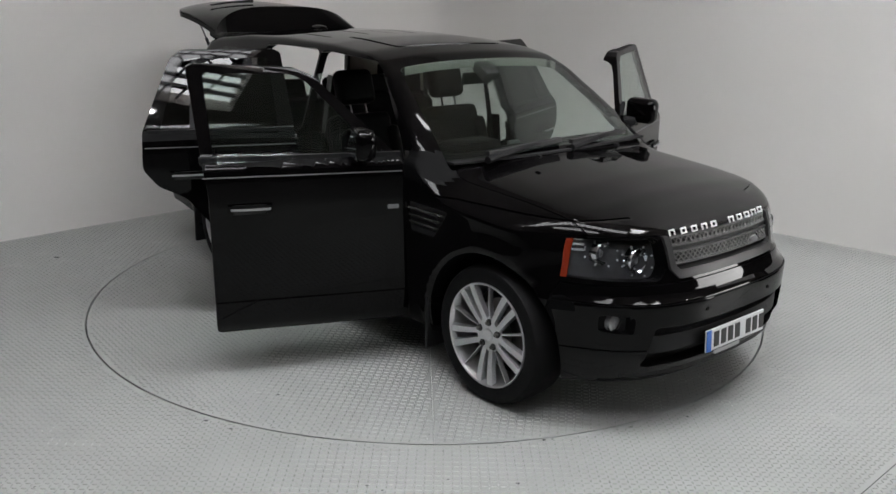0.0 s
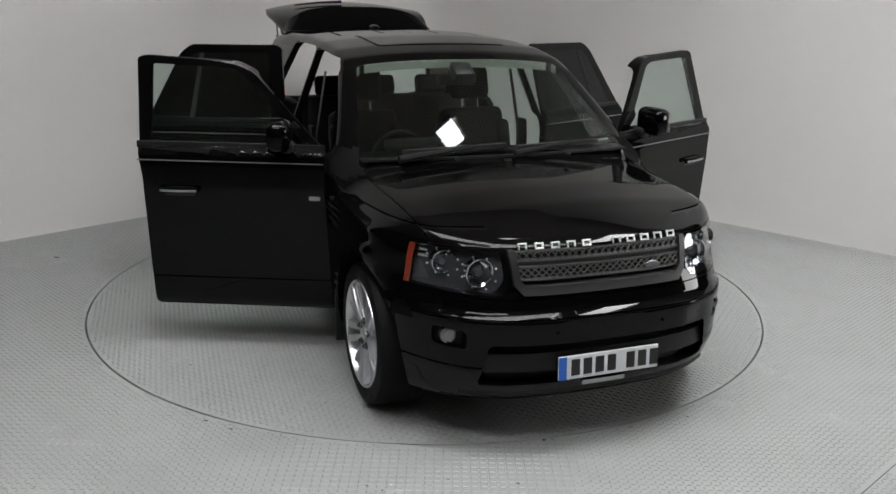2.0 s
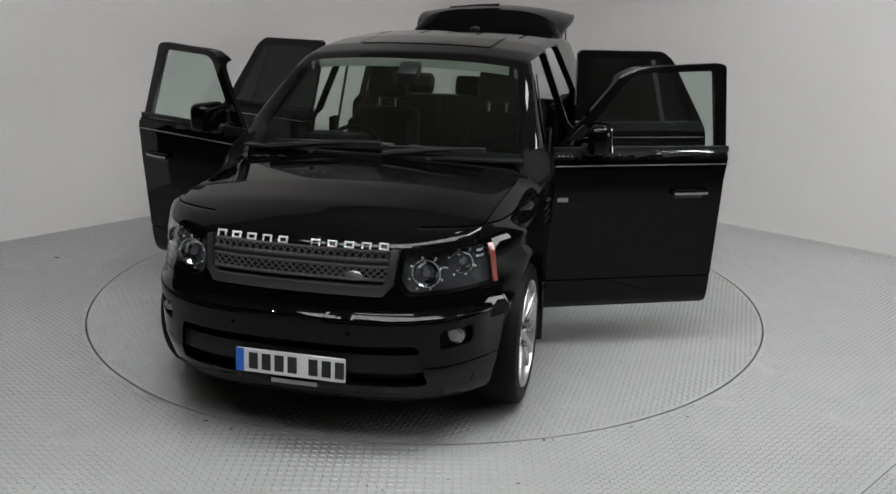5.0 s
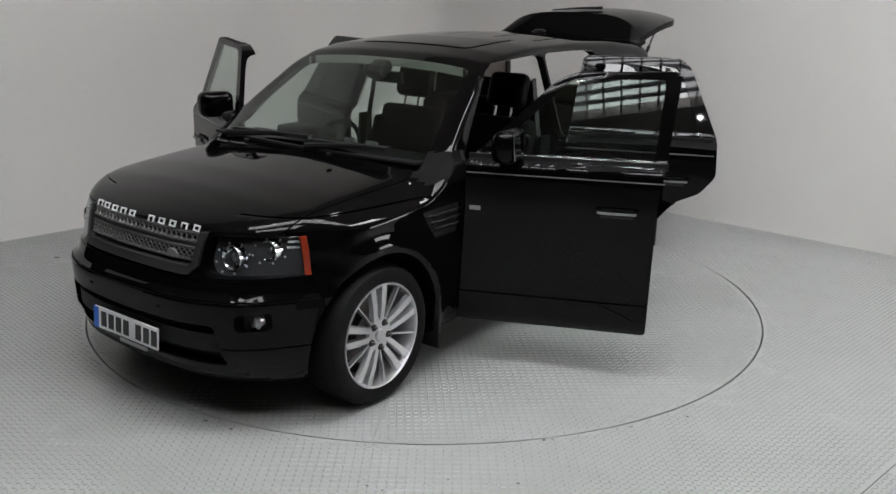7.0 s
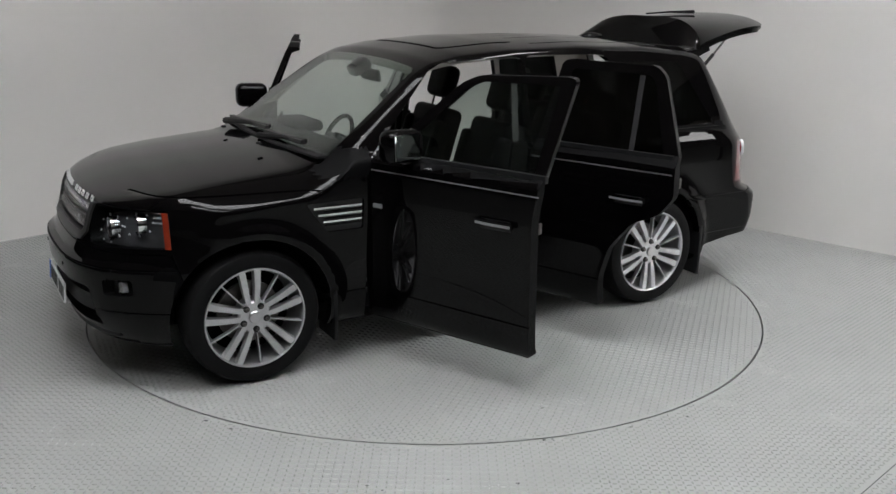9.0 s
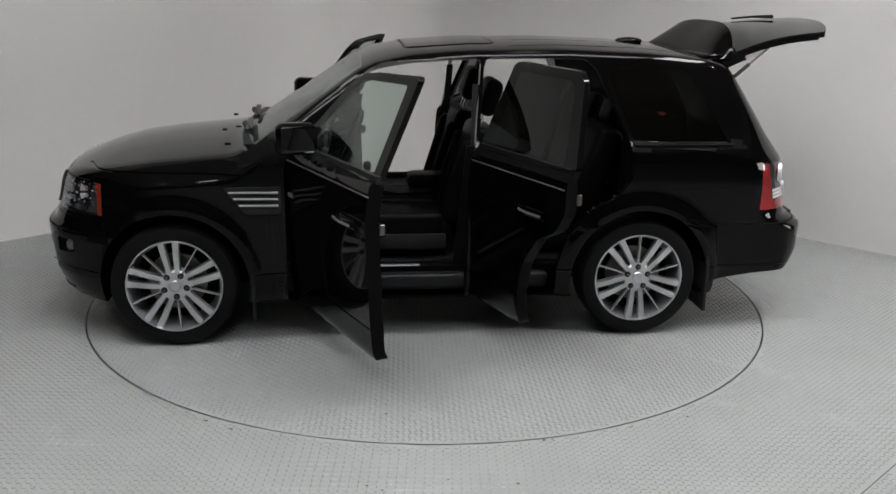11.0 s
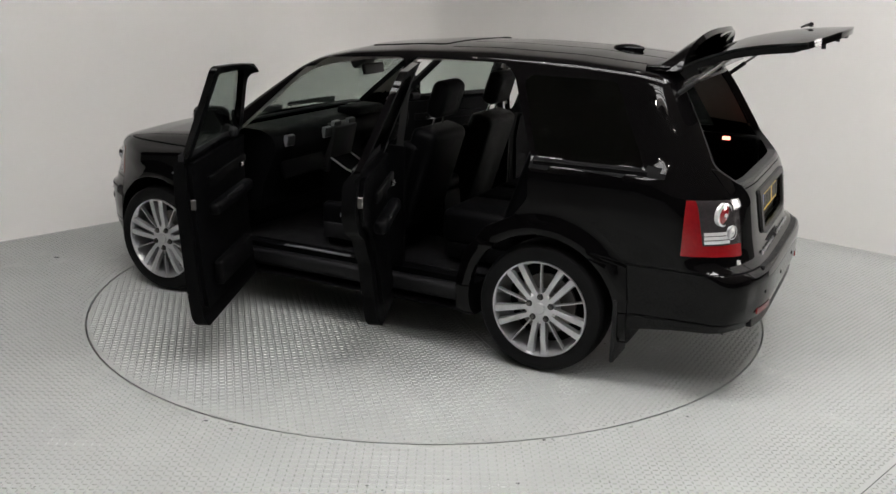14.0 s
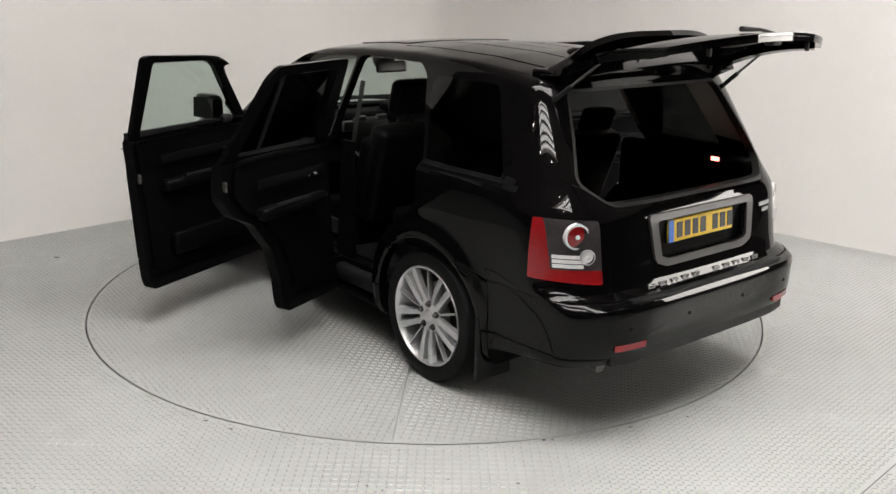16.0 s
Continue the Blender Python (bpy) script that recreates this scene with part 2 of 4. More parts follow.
def cabin_solid(nx=140, ny=52, nz=56, inset=0.0, floor=0.24, rounds=1):
    """The body's outer form as one closed skin: a box of quads, pushed on to the six surfaces. inset: metres inwards."""
    gx = np.linspace(-1, 1, nx + 1)
    gy = np.linspace(-1, 1, ny + 1)
    gz = np.linspace(0, 1, nz + 1)
    index, pts = {}, []
    def vid(i, j, k):
        key = (i, j, k)
        if key not in index:
            index[key] = len(pts)
            pts.append((gx[i], gy[j], gz[k]))
        return index[key]
    faces = []
    for i in range(nx):
        for j in range(ny):
            faces.append((vid(i, j, 0), vid(i, j + 1, 0), vid(i + 1, j + 1, 0), vid(i + 1, j, 0)))
            faces.append((vid(i, j, nz), vid(i + 1, j, nz), vid(i + 1, j + 1, nz), vid(i, j + 1, nz)))
    for i in range(nx):
        for k in range(nz):
            faces.append((vid(i, 0, k), vid(i + 1, 0, k), vid(i + 1, 0, k + 1), vid(i, 0, k + 1)))
            faces.append((vid(i, ny, k), vid(i, ny, k + 1), vid(i + 1, ny, k + 1), vid(i + 1, ny, k)))
    for j in range(ny):
        for k in range(nz):
            faces.append((vid(0, j, k), vid(0, j, k + 1), vid(0, j + 1, k + 1), vid(0, j + 1, k)))
            faces.append((vid(nx, j, k), vid(nx, j + 1, k), vid(nx, j + 1, k + 1), vid(nx, j, k + 1)))
    p = np.array(pts)
    u, v, w = p[:, 0], p[:, 1], p[:, 2]
    s = (u + 1) / 2
    x = -2.45 + s * 4.65
    y = v * 0.9
    z = floor + w * 1.0
    given = inset
    for _ in range(40):
        inset = given(z) if callable(given) else given
        lo, hi = tail_at(y, z) + inset, nose_at(y, z) - inset
        x = 0.5 * x + 0.5 * (lo + s * (hi - lo))
        y = 0.5 * y + 0.5 * (v * (half_width(x, z) - inset))
        z = 0.5 * z + 0.5 * (floor + w * (top_height(x, y) - inset - floor))
    p = np.stack([x, y, z], 1)
    f = np.array(faces)
    edge = (np.abs(u) > 0.999).astype(int) + (np.abs(v) > 0.999) + ((w > 0.999) | (w < 0.001))
    near = np.zeros(len(p))
    near[edge >= 2] = 1
    pairs = np.concatenate([f[:, [0, 1]], f[:, [1, 2]], f[:, [2, 3]], f[:, [3, 0]]])
    for r in range(rounds + 2):
        acc = np.zeros_like(p)
        cnt = np.zeros(len(p))
        nb = np.zeros(len(p))
        for a, b in ((0, 1), (1, 0)):
            np.add.at(acc, pairs[:, a], p[pairs[:, b]])
            np.add.at(cnt, pairs[:, a], 1)
            np.maximum.at(nb, pairs[:, a], near[pairs[:, b]])
        if r < 2:
            near = np.maximum(near, nb * 0.7)
        p = p + (acc / cnt[:, None] - p) * (0.5 * near)[:, None]
    soft = np.clip((-1.85 - p[:, 0]) / 0.15, 0, 1) * np.clip((p[:, 2] - 1.07) / 0.05, 0, 1) * np.clip((np.abs(p[:, 1]) - 0.40) / 0.1, 0, 1)
    for r in range(14):
        acc = np.zeros_like(p)
        cnt = np.zeros(len(p))
        for a, b in ((0, 1), (1, 0)):
            np.add.at(acc, pairs[:, a], p[pairs[:, b]])
            np.add.at(cnt, pairs[:, a], 1)
        p = p + (acc / cnt[:, None] - p) * (0.6 * soft)[:, None]
    bm = from_arrays(p.tolist(), faces)
    bmesh.ops.recalc_face_normals(bm, faces=bm.faces)
    return mesh_of(bm, "form")


def depth_inside(c):
    return min(float(half_width(c.x, c.z)) - abs(c.y), float(top_height(c.x, c.y)) - c.z, float(nose_at(c.y, c.z)) - c.x, c.x - float(tail_at(c.y, c.z)))


def dress(me, lining=True, skin=0.022, panel=""):
    """Outer faces keep slot 0, those inside the skin take slot 1 (dark trim) or 2 (pale lining)."""
    for p in me.polygons:
        c = p.center
        p.material_index = 0
        d = depth_inside(c)
        # matt black: plastic cowl ends, and painted shoulders kept matt to stop roof-light glare
        if panel == "door" and 1.155 < c.z < 1.20 and d < 0.03:
            p.material_index = 1
            continue
        if panel == "body" and (0.70 < c.x < 1.0 and abs(c.y) > 0.70 and 1.07 < c.z < 1.21 or -1.98 < c.x < -1.28 and 1.155 < c.z < 1.20 and abs(c.y) > 0.6):
            p.material_index = 1
            continue
        if panel and c.z > 0.26 and d < 0.09 and d - depth_inside(c + p.normal * 0.004) > 0.002:
            continue
        if d > skin or c.z < 0.26:
            p.material_index = 2 if lining and c.z > 1.24 and d > (0.030 if c.x > 0.15 else 0.042) else 1
    return me


# outlines of the openings in the side, as (x, z)
FRONT_DOOR = [(0.735, 0.248), (0.735, 1.06), (0.70, 1.155), (0.255, 1.585), (0.16, 1.628), (-0.36, 1.655), (-0.40, 1.64), (-0.350, 1.15), (-0.327, 1.0), (-0.315, 0.248)]
REAR_DOOR = [(-0.335, 0.255), (-0.347, 1.0), (-0.370, 1.15), (-0.42, 1.64), (-0.46, 1.66), (-1.02, 1.655), (-1.09, 1.60), (-1.275, 1.19), (-1.285, 0.98), (-1.20, 0.87), (-1.05, 0.80), (-0.915, 0.63), (-0.86, 0.44), (-0.86, 0.255)]
FRONT_PANE = [(0.575, 1.19), (0.20, 1.565), (0.13, 1.595), (-0.315, 1.608), (-0.285, 1.17)]
REAR_PANE = [(-0.475, 1.17), (-0.505, 1.605), (-0.985, 1.60), (-1.03, 1.565), (-1.175, 1.19)]
QUARTER_PANE = [(-1.30, 1.195), (-1.155, 1.57), (-1.19, 1.605), (-1.66, 1.60), (-1.88, 1.195)]

OUTER = cabin_solid()
SURFACE = BVHTree.FromPolygons([v.co.copy() for v in OUTER.vertices], [tuple(p.vertices) for p in OUTER.polygons])
CAVITY = cabin_solid(90, 36, 40, 0.05, 0.42)
SKIN_OUT = cabin_solid(inset=-0.01, floor=0.17)

print("forms", len(OUTER.polygons))


def span(me, lo, hi):
    """A box cutter."""
    return prism([(lo[0], lo[1]), (hi[0], lo[1]), (hi[0], hi[1]), (lo[0], hi[1])], 2, lo[2], hi[2])


# the cabin's hollow reaches from the bulkhead to the tailgate
HOLLOW = cut(CAVITY, span(None, (-2.6, -1.2, 0.2), (0.92, 1.2, 2.0)), "INTERSECT")
SHELL = cut(OUTER, HOLLOW, "DIFFERENCE")

WHEELS = [(1.3725, 1), (1.3725, -1), (-1.3725, 1), (-1.3725, -1)]
for wx, side in WHEELS:
    arch = lathe([(0.0, 0.50), (0.425, 0.50), (0.425, 1.3), (0.0, 1.3)], 64)
    arch.transform(Matrix.Translation((wx, 0, 0.37)))
    if side < 0:
        arch.transform(Matrix.Diagonal((1, -1, 1, 1)))
        bmesh.ops.reverse_faces(arch, faces=arch.faces)
    SHELL = cut(SHELL, arch, "DIFFERENCE")


def windscreen_frame():
    return rounded([(-0.645, 0.285), (0.645, 0.285), (0.82, 0.965), (-0.82, 0.965)], 0.05)


def plan_prism(poly_yx, z0, z1):
    return prism([(x, y) for y, x in poly_yx], 2, z0, z1)


def side_prism(poly, side, d=0.0, r=0.03, a=0.3, b=1.3):
    q = rounded(grow(poly, d), r) if r else grow(poly, d)
    return prism(q, 1, a * side if side > 0 else -b, b if side > 0 else -a)


GLASSFORM = cut(OUTER, cabin_solid(inset=0.006, floor=0.28), "DIFFERENCE")
print("shell", len(SHELL.polygons), "glassform", len(GLASSFORM.polygons))

# windscreen, rear window and quarter lights
WS = plan_prism(windscreen_frame(), 1.0, 1.75)
screen_me = cut(GLASSFORM, WS, "INTERSECT")
SHELL = cut(SHELL, plan_prism(windscreen_frame(), 1.10, 1.9), "DIFFERENCE")
BACKLIGHT = rounded([(-0.60, 1.10), (0.60, 1.10), (0.72, 1.20), (0.58, 1.60), (-0.58, 1.60), (-0.72, 1.20)], 0.05)
SHELL = cut(SHELL, prism(BACKLIGHT, 0, -3, -1.6), "DIFFERENCE")
quarter = {}
for side in (1, -1):
    quarter[side] = cut(GLASSFORM, side_prism(QUARTER_PANE, side, 0.0, 0.03), "INTERSECT")
    SHELL = cut(SHELL, side_prism(QUARTER_PANE, side, 0.0, 0.03), "DIFFERENCE")

# lamps in the corners
HEADLAMP = [(0.468, 0.945), (0.455, 0.80), (0.50, 0.752), (0.98, 0.77), (0.98, 0.925), (0.80, 0.945)]
TAILLAMP = [(0.69, 1.055), (0.98, 1.065), (0.98, 0.785), (0.69, 0.765)]
DISHFORM = cut(OUTER, cabin_solid(inset=0.05, floor=0.3), "DIFFERENCE")
lens, bowl, tail = {}, {}, {}
for side in (1, -1):
    hp = prism(rounded([(y * side, z) for y, z in HEADLAMP], 0.03), 0, 1.76, 2.5)
    lens[side] = cut(GLASSFORM, hp.copy(), "INTERSECT")
    bowl[side] = cut(cut(OUTER, cabin_solid(inset=0.09, floor=0.3), "DIFFERENCE"), hp.copy(), "INTERSECT")
    bowl[side] = cut(bowl[side], cabin_solid(inset=0.065, floor=0.3), "INTERSECT")
    SHELL = cut(SHELL, hp, "DIFFERENCE")
    tp = prism(rounded([(y * side, z) for y, z in TAILLAMP], 0.015), 0, -2.6, -2.105)
    tail[side] = cut(DISHFORM, tp.copy(), "INTERSECT")
    SHELL = cut(SHELL, tp, "DIFFERENCE")



def door_inset(low, high):
    return lambda z: high + (low - high) * np.clip((1.18 - z) / 0.06, 0, 1)


# shut lines: narrow grooves in the skin
GROOVEZONE = cut(SKIN_OUT, cabin_solid(inset=0.010, floor=0.27), "DIFFERENCE")


def groove(shell, cutter):
    return cut(shell, cut(GROOVEZONE, cutter, "INTERSECT"), "DIFFERENCE")


def ring(poly, w):
    """A narrow frame along a closed outline."""
    return cut(prism(grow(poly, w), 2, 1.3, 2.2), prism(poly, 2, 1.2, 2.3), "DIFFERENCE")


SHELL = groove(SHELL, ring(rounded([(0.02, -0.43), (0.02, 0.43), (-0.52, 0.43), (-0.52, -0.43)], 0.06), 0.008))
SHELL = groove(SHELL, prism([(-0.53, -0.004), (-0.53, 0.004), (-1.28, 0.004), (-1.28, -0.004)], 2, 1.3, 2.2))
for side in (1, -1):
    for y0 in (0.20, 0.50):
        SHELL = groove(SHELL, prism([(-0.60, y0 * side - 0.010), (-0.60, y0 * side + 0.010), (-1.78, y0 * side + 0.010), (-1.78, y0 * side - 0.010)], 2, 1.3, 2.2))
    SHELL = groove(SHELL, side_prism([(2.2, 0.428), (2.2, 0.436), (-2.6, 0.436), (-2.6, 0.428)], side, 0, 0, 0.5))
    SHELL = groove(SHELL, side_prism([(0.95, 1.012), (1.95, 1.012), (1.95, 1.018), (0.95, 1.018)], side, 0, 0, 0.5))

# bonnet, bumpers and tailgate are panels of their own
BONNET = rounded([(0.965, -0.80), (0.965, 0.80), (1.75, 0.765), (2.3, 0.66), (2.3, -0.66), (1.75, -0.765)], 0.04)
bonnet_me = cut(SHELL, prism(BONNET, 2, 0.957, 1.5), "INTERSECT")
SHELL = cut(SHELL, prism(grow(BONNET, 0.005), 2, 0.952, 1.5), "DIFFERENCE")
front_cut = [(1.70, 0.1), (1.70, 0.50), (1.765, 0.735), (2.6, 0.735), (2.6, 0.1)]
bumper_me = cut(SHELL, prism(front_cut, 1, -1.3, 1.3), "INTERSECT")
SHELL = cut(SHELL, prism(grow(front_cut, 0.005), 1, -1.3, 1.3), "DIFFERENCE")
GRILLE = [(-0.462, 0.955), (-0.445, 0.80), (-0.40, 0.752), (0.40, 0.752), (0.445, 0.80), (0.462, 0.955)]
SHELL = cut(SHELL, prism(GRILLE, 0, 1.9, 2.6), "DIFFERENCE")
INTAKE = rounded([(-0.565, 0.545), (-0.60, 0.34), (0.60, 0.34), (0.565, 0.545)], 0.03)
bumper_me = cut(bumper_me, prism(INTAKE, 0, 2.02, 2.6), "DIFFERENCE")
FOG = [(0.65, 0.60), (0.65, 0.515), (0.77, 0.525), (0.77, 0.61)]
for side in (1, -1):
    bumper_me = cut(bumper_me, prism(rounded([(y * side, z) for y, z in FOG], 0.02), 0, 1.90, 2.6), "DIFFERENCE")
bumper_me = groove(bumper_me, prism([(-1.2, 0.655), (1.2, 0.655), (1.2, 0.663), (-1.2, 0.663)], 0, 1.7, 2.6))
rear_cut = [(-1.86, 0.1), (-1.86, 0.50), (-1.84, 0.695), (-2.8, 0.695), (-2.8, 0.1)]
rear_bumper_me = cut(SHELL, prism(rear_cut, 1, -1.3, 1.3), "INTERSECT")
SHELL = cut(SHELL, prism(grow(rear_cut, 0.005), 1, -1.3, 1.3), "DIFFERENCE")
GATE = rounded([(-0.70, 0.70), (0.70, 0.70), (0.73, 1.17), (0.735, 1.20), (0.60, 1.14), (0.58, 1.085), (-0.58, 1.085), (-0.60, 1.14), (-0.735, 1.20), (-0.73, 1.17)], 0.01)
gate_me = cut(SHELL, prism(GATE, 0, -3, -2.0), "INTERSECT")
PLATEHOLE = rounded([(-0.36, 1.02), (-0.34, 0.85), (-0.29, 0.835), (0.29, 0.835), (0.34, 0.85), (0.36, 1.02)], 0.02)
gate_me = cut(gate_me, prism(PLATEHOLE, 0, -3, -2.362), "DIFFERENCE")
SHELL = cut(SHELL, prism(grow(GATE, 0.004), 0, -3, -2.0), "DIFFERENCE")
VENT = [(1.085, 0.948), (0.757, 0.955), (0.757, 0.785), (0.965, 0.785)]
VENTZONE = cut(SKIN_OUT, cabin_solid(inset=0.03, floor=0.3), "DIFFERENCE")
for side in (1, -1):
    SHELL = cut(SHELL, cut(VENTZONE, side_prism(VENT, side, 0, 0.02), "INTERSECT"), "DIFFERENCE")

# doors
doors = {}
DOORFORM = cut(OUTER, cabin_solid(inset=door_inset(0.068, 0.034), floor=0.20), "DIFFERENCE")
DOORGAP = cut(SKIN_OUT, cabin_solid(inset=door_inset(0.135, 0.06), floor=0.15), "DIFFERENCE")
PANELFORM = cut(cabin_solid(inset=0.064, floor=0.22), cabin_solid(inset=0.092, floor=0.20), "DIFFERENCE")
for side in (1, -1):
    for kind, outline, pane in (("front", FRONT_DOOR, FRONT_PANE), ("rear", REAR_DOOR, REAR_PANE)):
        slab = cut(DOORFORM, side_prism(outline, side, -0.004, 0.03, 0.64), "INTERSECT")
        slab = cut(slab, side_prism(pane, side, 0.0, 0.025), "DIFFERENCE")
        slab = groove(slab, side_prism([(2.2, 0.428), (2.2, 0.436), (-2.6, 0.436), (-2.6, 0.428)], side, 0, 0, 0.5))
        trim_poly = ([(0.67, 0.34), (0.67, 1.15), (-0.33, 1.15), (-0.29, 0.98), (-0.27, 0.34)] if kind == "front" else
                     [(-0.38, 0.34), (-0.40, 1.0), (-0.43, 1.15), (-1.19, 1.15), (-1.21, 1.0), (-1.12, 0.89), (-0.98, 0.83), (-0.84, 0.66), (-0.77, 0.46), (-0.77, 0.36)])
        doors[side, kind] = [slab, cut(GLASSFORM, side_prism(pane, side, 0.004, 0.025, 0.64), "INTERSECT"), cut(PANELFORM, side_prism(trim_poly, side, 0, 0.04), "INTERSECT")]
    SHELL = cut(SHELL, cut(DOORGAP, side_prism(FRONT_DOOR, side, 0.0, 0.03, 0.64), "INTERSECT"), "DIFFERENCE")
    SHELL = cut(SHELL, cut(DOORGAP, side_prism(REAR_DOOR, side, 0.0, 0.03, 0.64), "INTERSECT"), "DIFFERENCE")
print("doors cut", len(SHELL.polygons), [len(d[0].polygons) for d in doors.values()])

# ---- the place: floor, turntable, walls, roof ----
def ring_plate(r0, r1, z, n=128):
    v, f = [], []
    for i in range(n):
        a = 2 * math.pi * i / n
        v += [(r0 * math.cos(a), r0 * math.sin(a), z), (r1 * math.cos(a), r1 * math.sin(a), z)]
    for i in range(n):
        j = (i + 1) % n
        f.append((2 * i, 2 * i + 1, 2 * j + 1, 2 * j))
    return from_arrays(v, f)


R_DISC = 2.234
CORNER = Vector((0.02, 4.42))
LEFT_DIR = Vector((-0.714, -0.700))
RIGHT_DIR = Vector((0.741, -0.671))


def structure(name, bm, mat, label="", angle=32):
    ob = new(name, finish(mesh_of(bm, name), [mat], angle))
    return tagged(ob, label, kind="structure")


def build_floor():
    bm = bmesh.new()
    n = 128
    inner = [bm.verts.new(((R_DISC + 0.011) * math.cos(2 * math.pi * i / n), (R_DISC + 0.011) * math.sin(2 * math.pi * i / n), 0)) for i in range(n)]
    outer = [bm.verts.new((14 * math.cos(2 * math.pi * i / n), 14 * math.sin(2 * math.pi * i / n), 0)) for i in range(n)]
    down = [bm.verts.new((v.co.x, v.co.y, -0.06)) for v in inner]
    for i in range(n):
        j = (i + 1) % n
        bm.faces.new((inner[i], outer[i], outer[j], inner[j]))
        bm.faces.new((down[i], inner[i], inner[j], down[j]))
    structure("turntable_pit", ring_plate(1.6, R_DISC + 0.03, -0.035), STEELBAR, "dark steel pit under the turntable")
    return structure("floor", bm, FLOORPAINT, "grey painted steel tread plate floor, scuffed")


def build_walls():
    r = 0.35
    a0 = CORNER + LEFT_DIR * 6.2
    b0 = CORNER + RIGHT_DIR * 6.2
    s, e = CORNER + LEFT_DIR * r, CORNER + RIGHT_DIR * r
    path = [a0]
    for i in range(13):
        t = i / 12
        path.append(s * (1 - t) ** 2 + CORNER * 2 * t * (1 - t) + e * t * t)
    path.append(b0)
    bm = bmesh.new()
    rows = []
    for k, p in enumerate(path):
        d = (path[min(k + 1, len(path) - 1)] - path[max(k - 1, 0)]).normalized()
        nrm = Vector((-d.y, d.x))
        q = p + nrm * 0.15
        rows.append([bm.verts.new((p.x, p.y, -0.02)), bm.verts.new((p.x, p.y, 5.2)), bm.verts.new((q.x, q.y, 5.2)), bm.verts.new((q.x, q.y, -0.02))])
    for a, b in zip(rows, rows[1:]):
        for i in range(4):
            bm.faces.new((a[i], a[(i + 1) % 4], b[(i + 1) % 4], b[i]))
    bm.faces.new(rows[0])
    bm.faces.new(rows[-1][::-1])
    bmesh.ops.recalc_face_normals(bm, faces=bm.faces)
    return structure("wall_backdrop", bm, WALLPAINT, "off-white painted walls meeting in a rounded corner", 40)


build_floor()
build_walls()

turntable = new("turntable")
tagged(turntable, "round grey steel tread plate turntable set flush in the floor", "turntable")
SEAMS = [-39.2, 31.8, 138.0, 211.0]
for a0, a1 in zip(SEAMS, SEAMS[1:] + [SEAMS[0] + 360]):
    n = 48
    arc = [(R_DISC * math.cos(radians(a0 + (a1 - a0) * i / n)), R_DISC * math.sin(radians(a0 + (a1 - a0) * i / n))) for i in range(n + 1)]
    mid = radians((a0 + a1) / 2)
    shift = Vector((math.cos(mid), math.sin(mid))) * 0.0025
    sector = prism([(shift.x, shift.y)] + [(x * 0.9992 + shift.x * 0.6, y * 0.9992 + shift.y * 0.6) for x, y in arc], 2, -0.03, 0.0)
    part("plate", sector, FLOORPAINT, turntable)


def tread(inside, x0, x1, y0, y1, turn):
    """Raised lozenges of tread plate, alternately along and across, as one mesh."""
    p = 0.0285
    c, sn = math.cos(turn), math.sin(turn)
    ext = int(1.5 * max(abs(x0), abs(x1), abs(y0), abs(y1)) / p)
    i, j = np.meshgrid(np.arange(-ext, ext), np.arange(-ext, ext), indexing="ij")
    i, j = i.ravel(), j.ravel()
    gx, gy = i * p, j * p
    x, y = c * gx - sn * gy, sn * gx + c * gy
    keep = (x > x0) & (x < x1) & (y > y0) & (y < y1) & inside(x, y)
    i, j, x, y = i[keep], j[keep], x[keep], y[keep]
    a = turn + np.where((i + j) % 2 == 0, math.pi / 4, -math.pi / 4)
    ux, uy = np.cos(a), np.sin(a)
    L, B, Hh = 0.0135, 0.0048, 0.0037
    shape = [(-L, 0, -0.0005), (0, -B, -0.0005), (L, 0, -0.0005), (0, B, -0.0005), (-L * 0.6, 0, Hh), (L * 0.6, 0, Hh)]
    v = np.stack([np.stack([x + ux * q[0] - uy * q[1], y + uy * q[0] + ux * q[1], np.full_like(x, q[2])], 1) for q in shape], 1).reshape(-1, 3)
    base = np.arange(len(x))[:, None] * 6
    tri = np.array([(0, 1, 4), (1, 5, 4), (1, 2, 5), (2, 3, 5), (3, 4, 5), (3, 0, 4)])
    f = (base[:, :, None] + tri[None]).reshape(-1, 3)
    me = bpy.data.meshes.new("tread")
    me.from_pydata(v.tolist(), [], f.tolist())
    return me


def away_from_seams(x, y):
    ok = np.hypot(x, y) < R_DISC - 0.02
    for a0 in SEAMS:
        dx, dy = math.cos(radians(a0)), math.sin(radians(a0))
        ok &= ~((np.abs(x * dy - y * dx) < 0.016) & (x * dx + y * dy > 0))
    return ok


def on_floor(x, y):
    left = (x - CORNER.x) * LEFT_DIR.y - (y - CORNER.y) * LEFT_DIR.x
    right = (x - CORNER.x) * RIGHT_DIR.y - (y - CORNER.y) * RIGHT_DIR.x
    seam = np.abs((x - 1.974) * 0.68 - (y + 2.539) * 0.733)
    return (np.hypot(x, y) > R_DISC + 0.03) & (left < -0.05) & (right > 0.05) & (seam > 0.02)


tr = part("tread", tread(away_from_seams, -2.3, 2.3, -2.3, 2.3, radians(-4)), TREADPAINT, turntable, "raised lozenges of the tread plate", angle=20)
tagged(tr, kind="stuff")
ft = new("floor_tread", finish(tread(on_floor, -4.2, 4.4, -3.3, 3.2, radians(44)), [TREADPAINT], 20))
tagged(ft, "raised lozenges of the grey tread plate floor", kind="stuff")
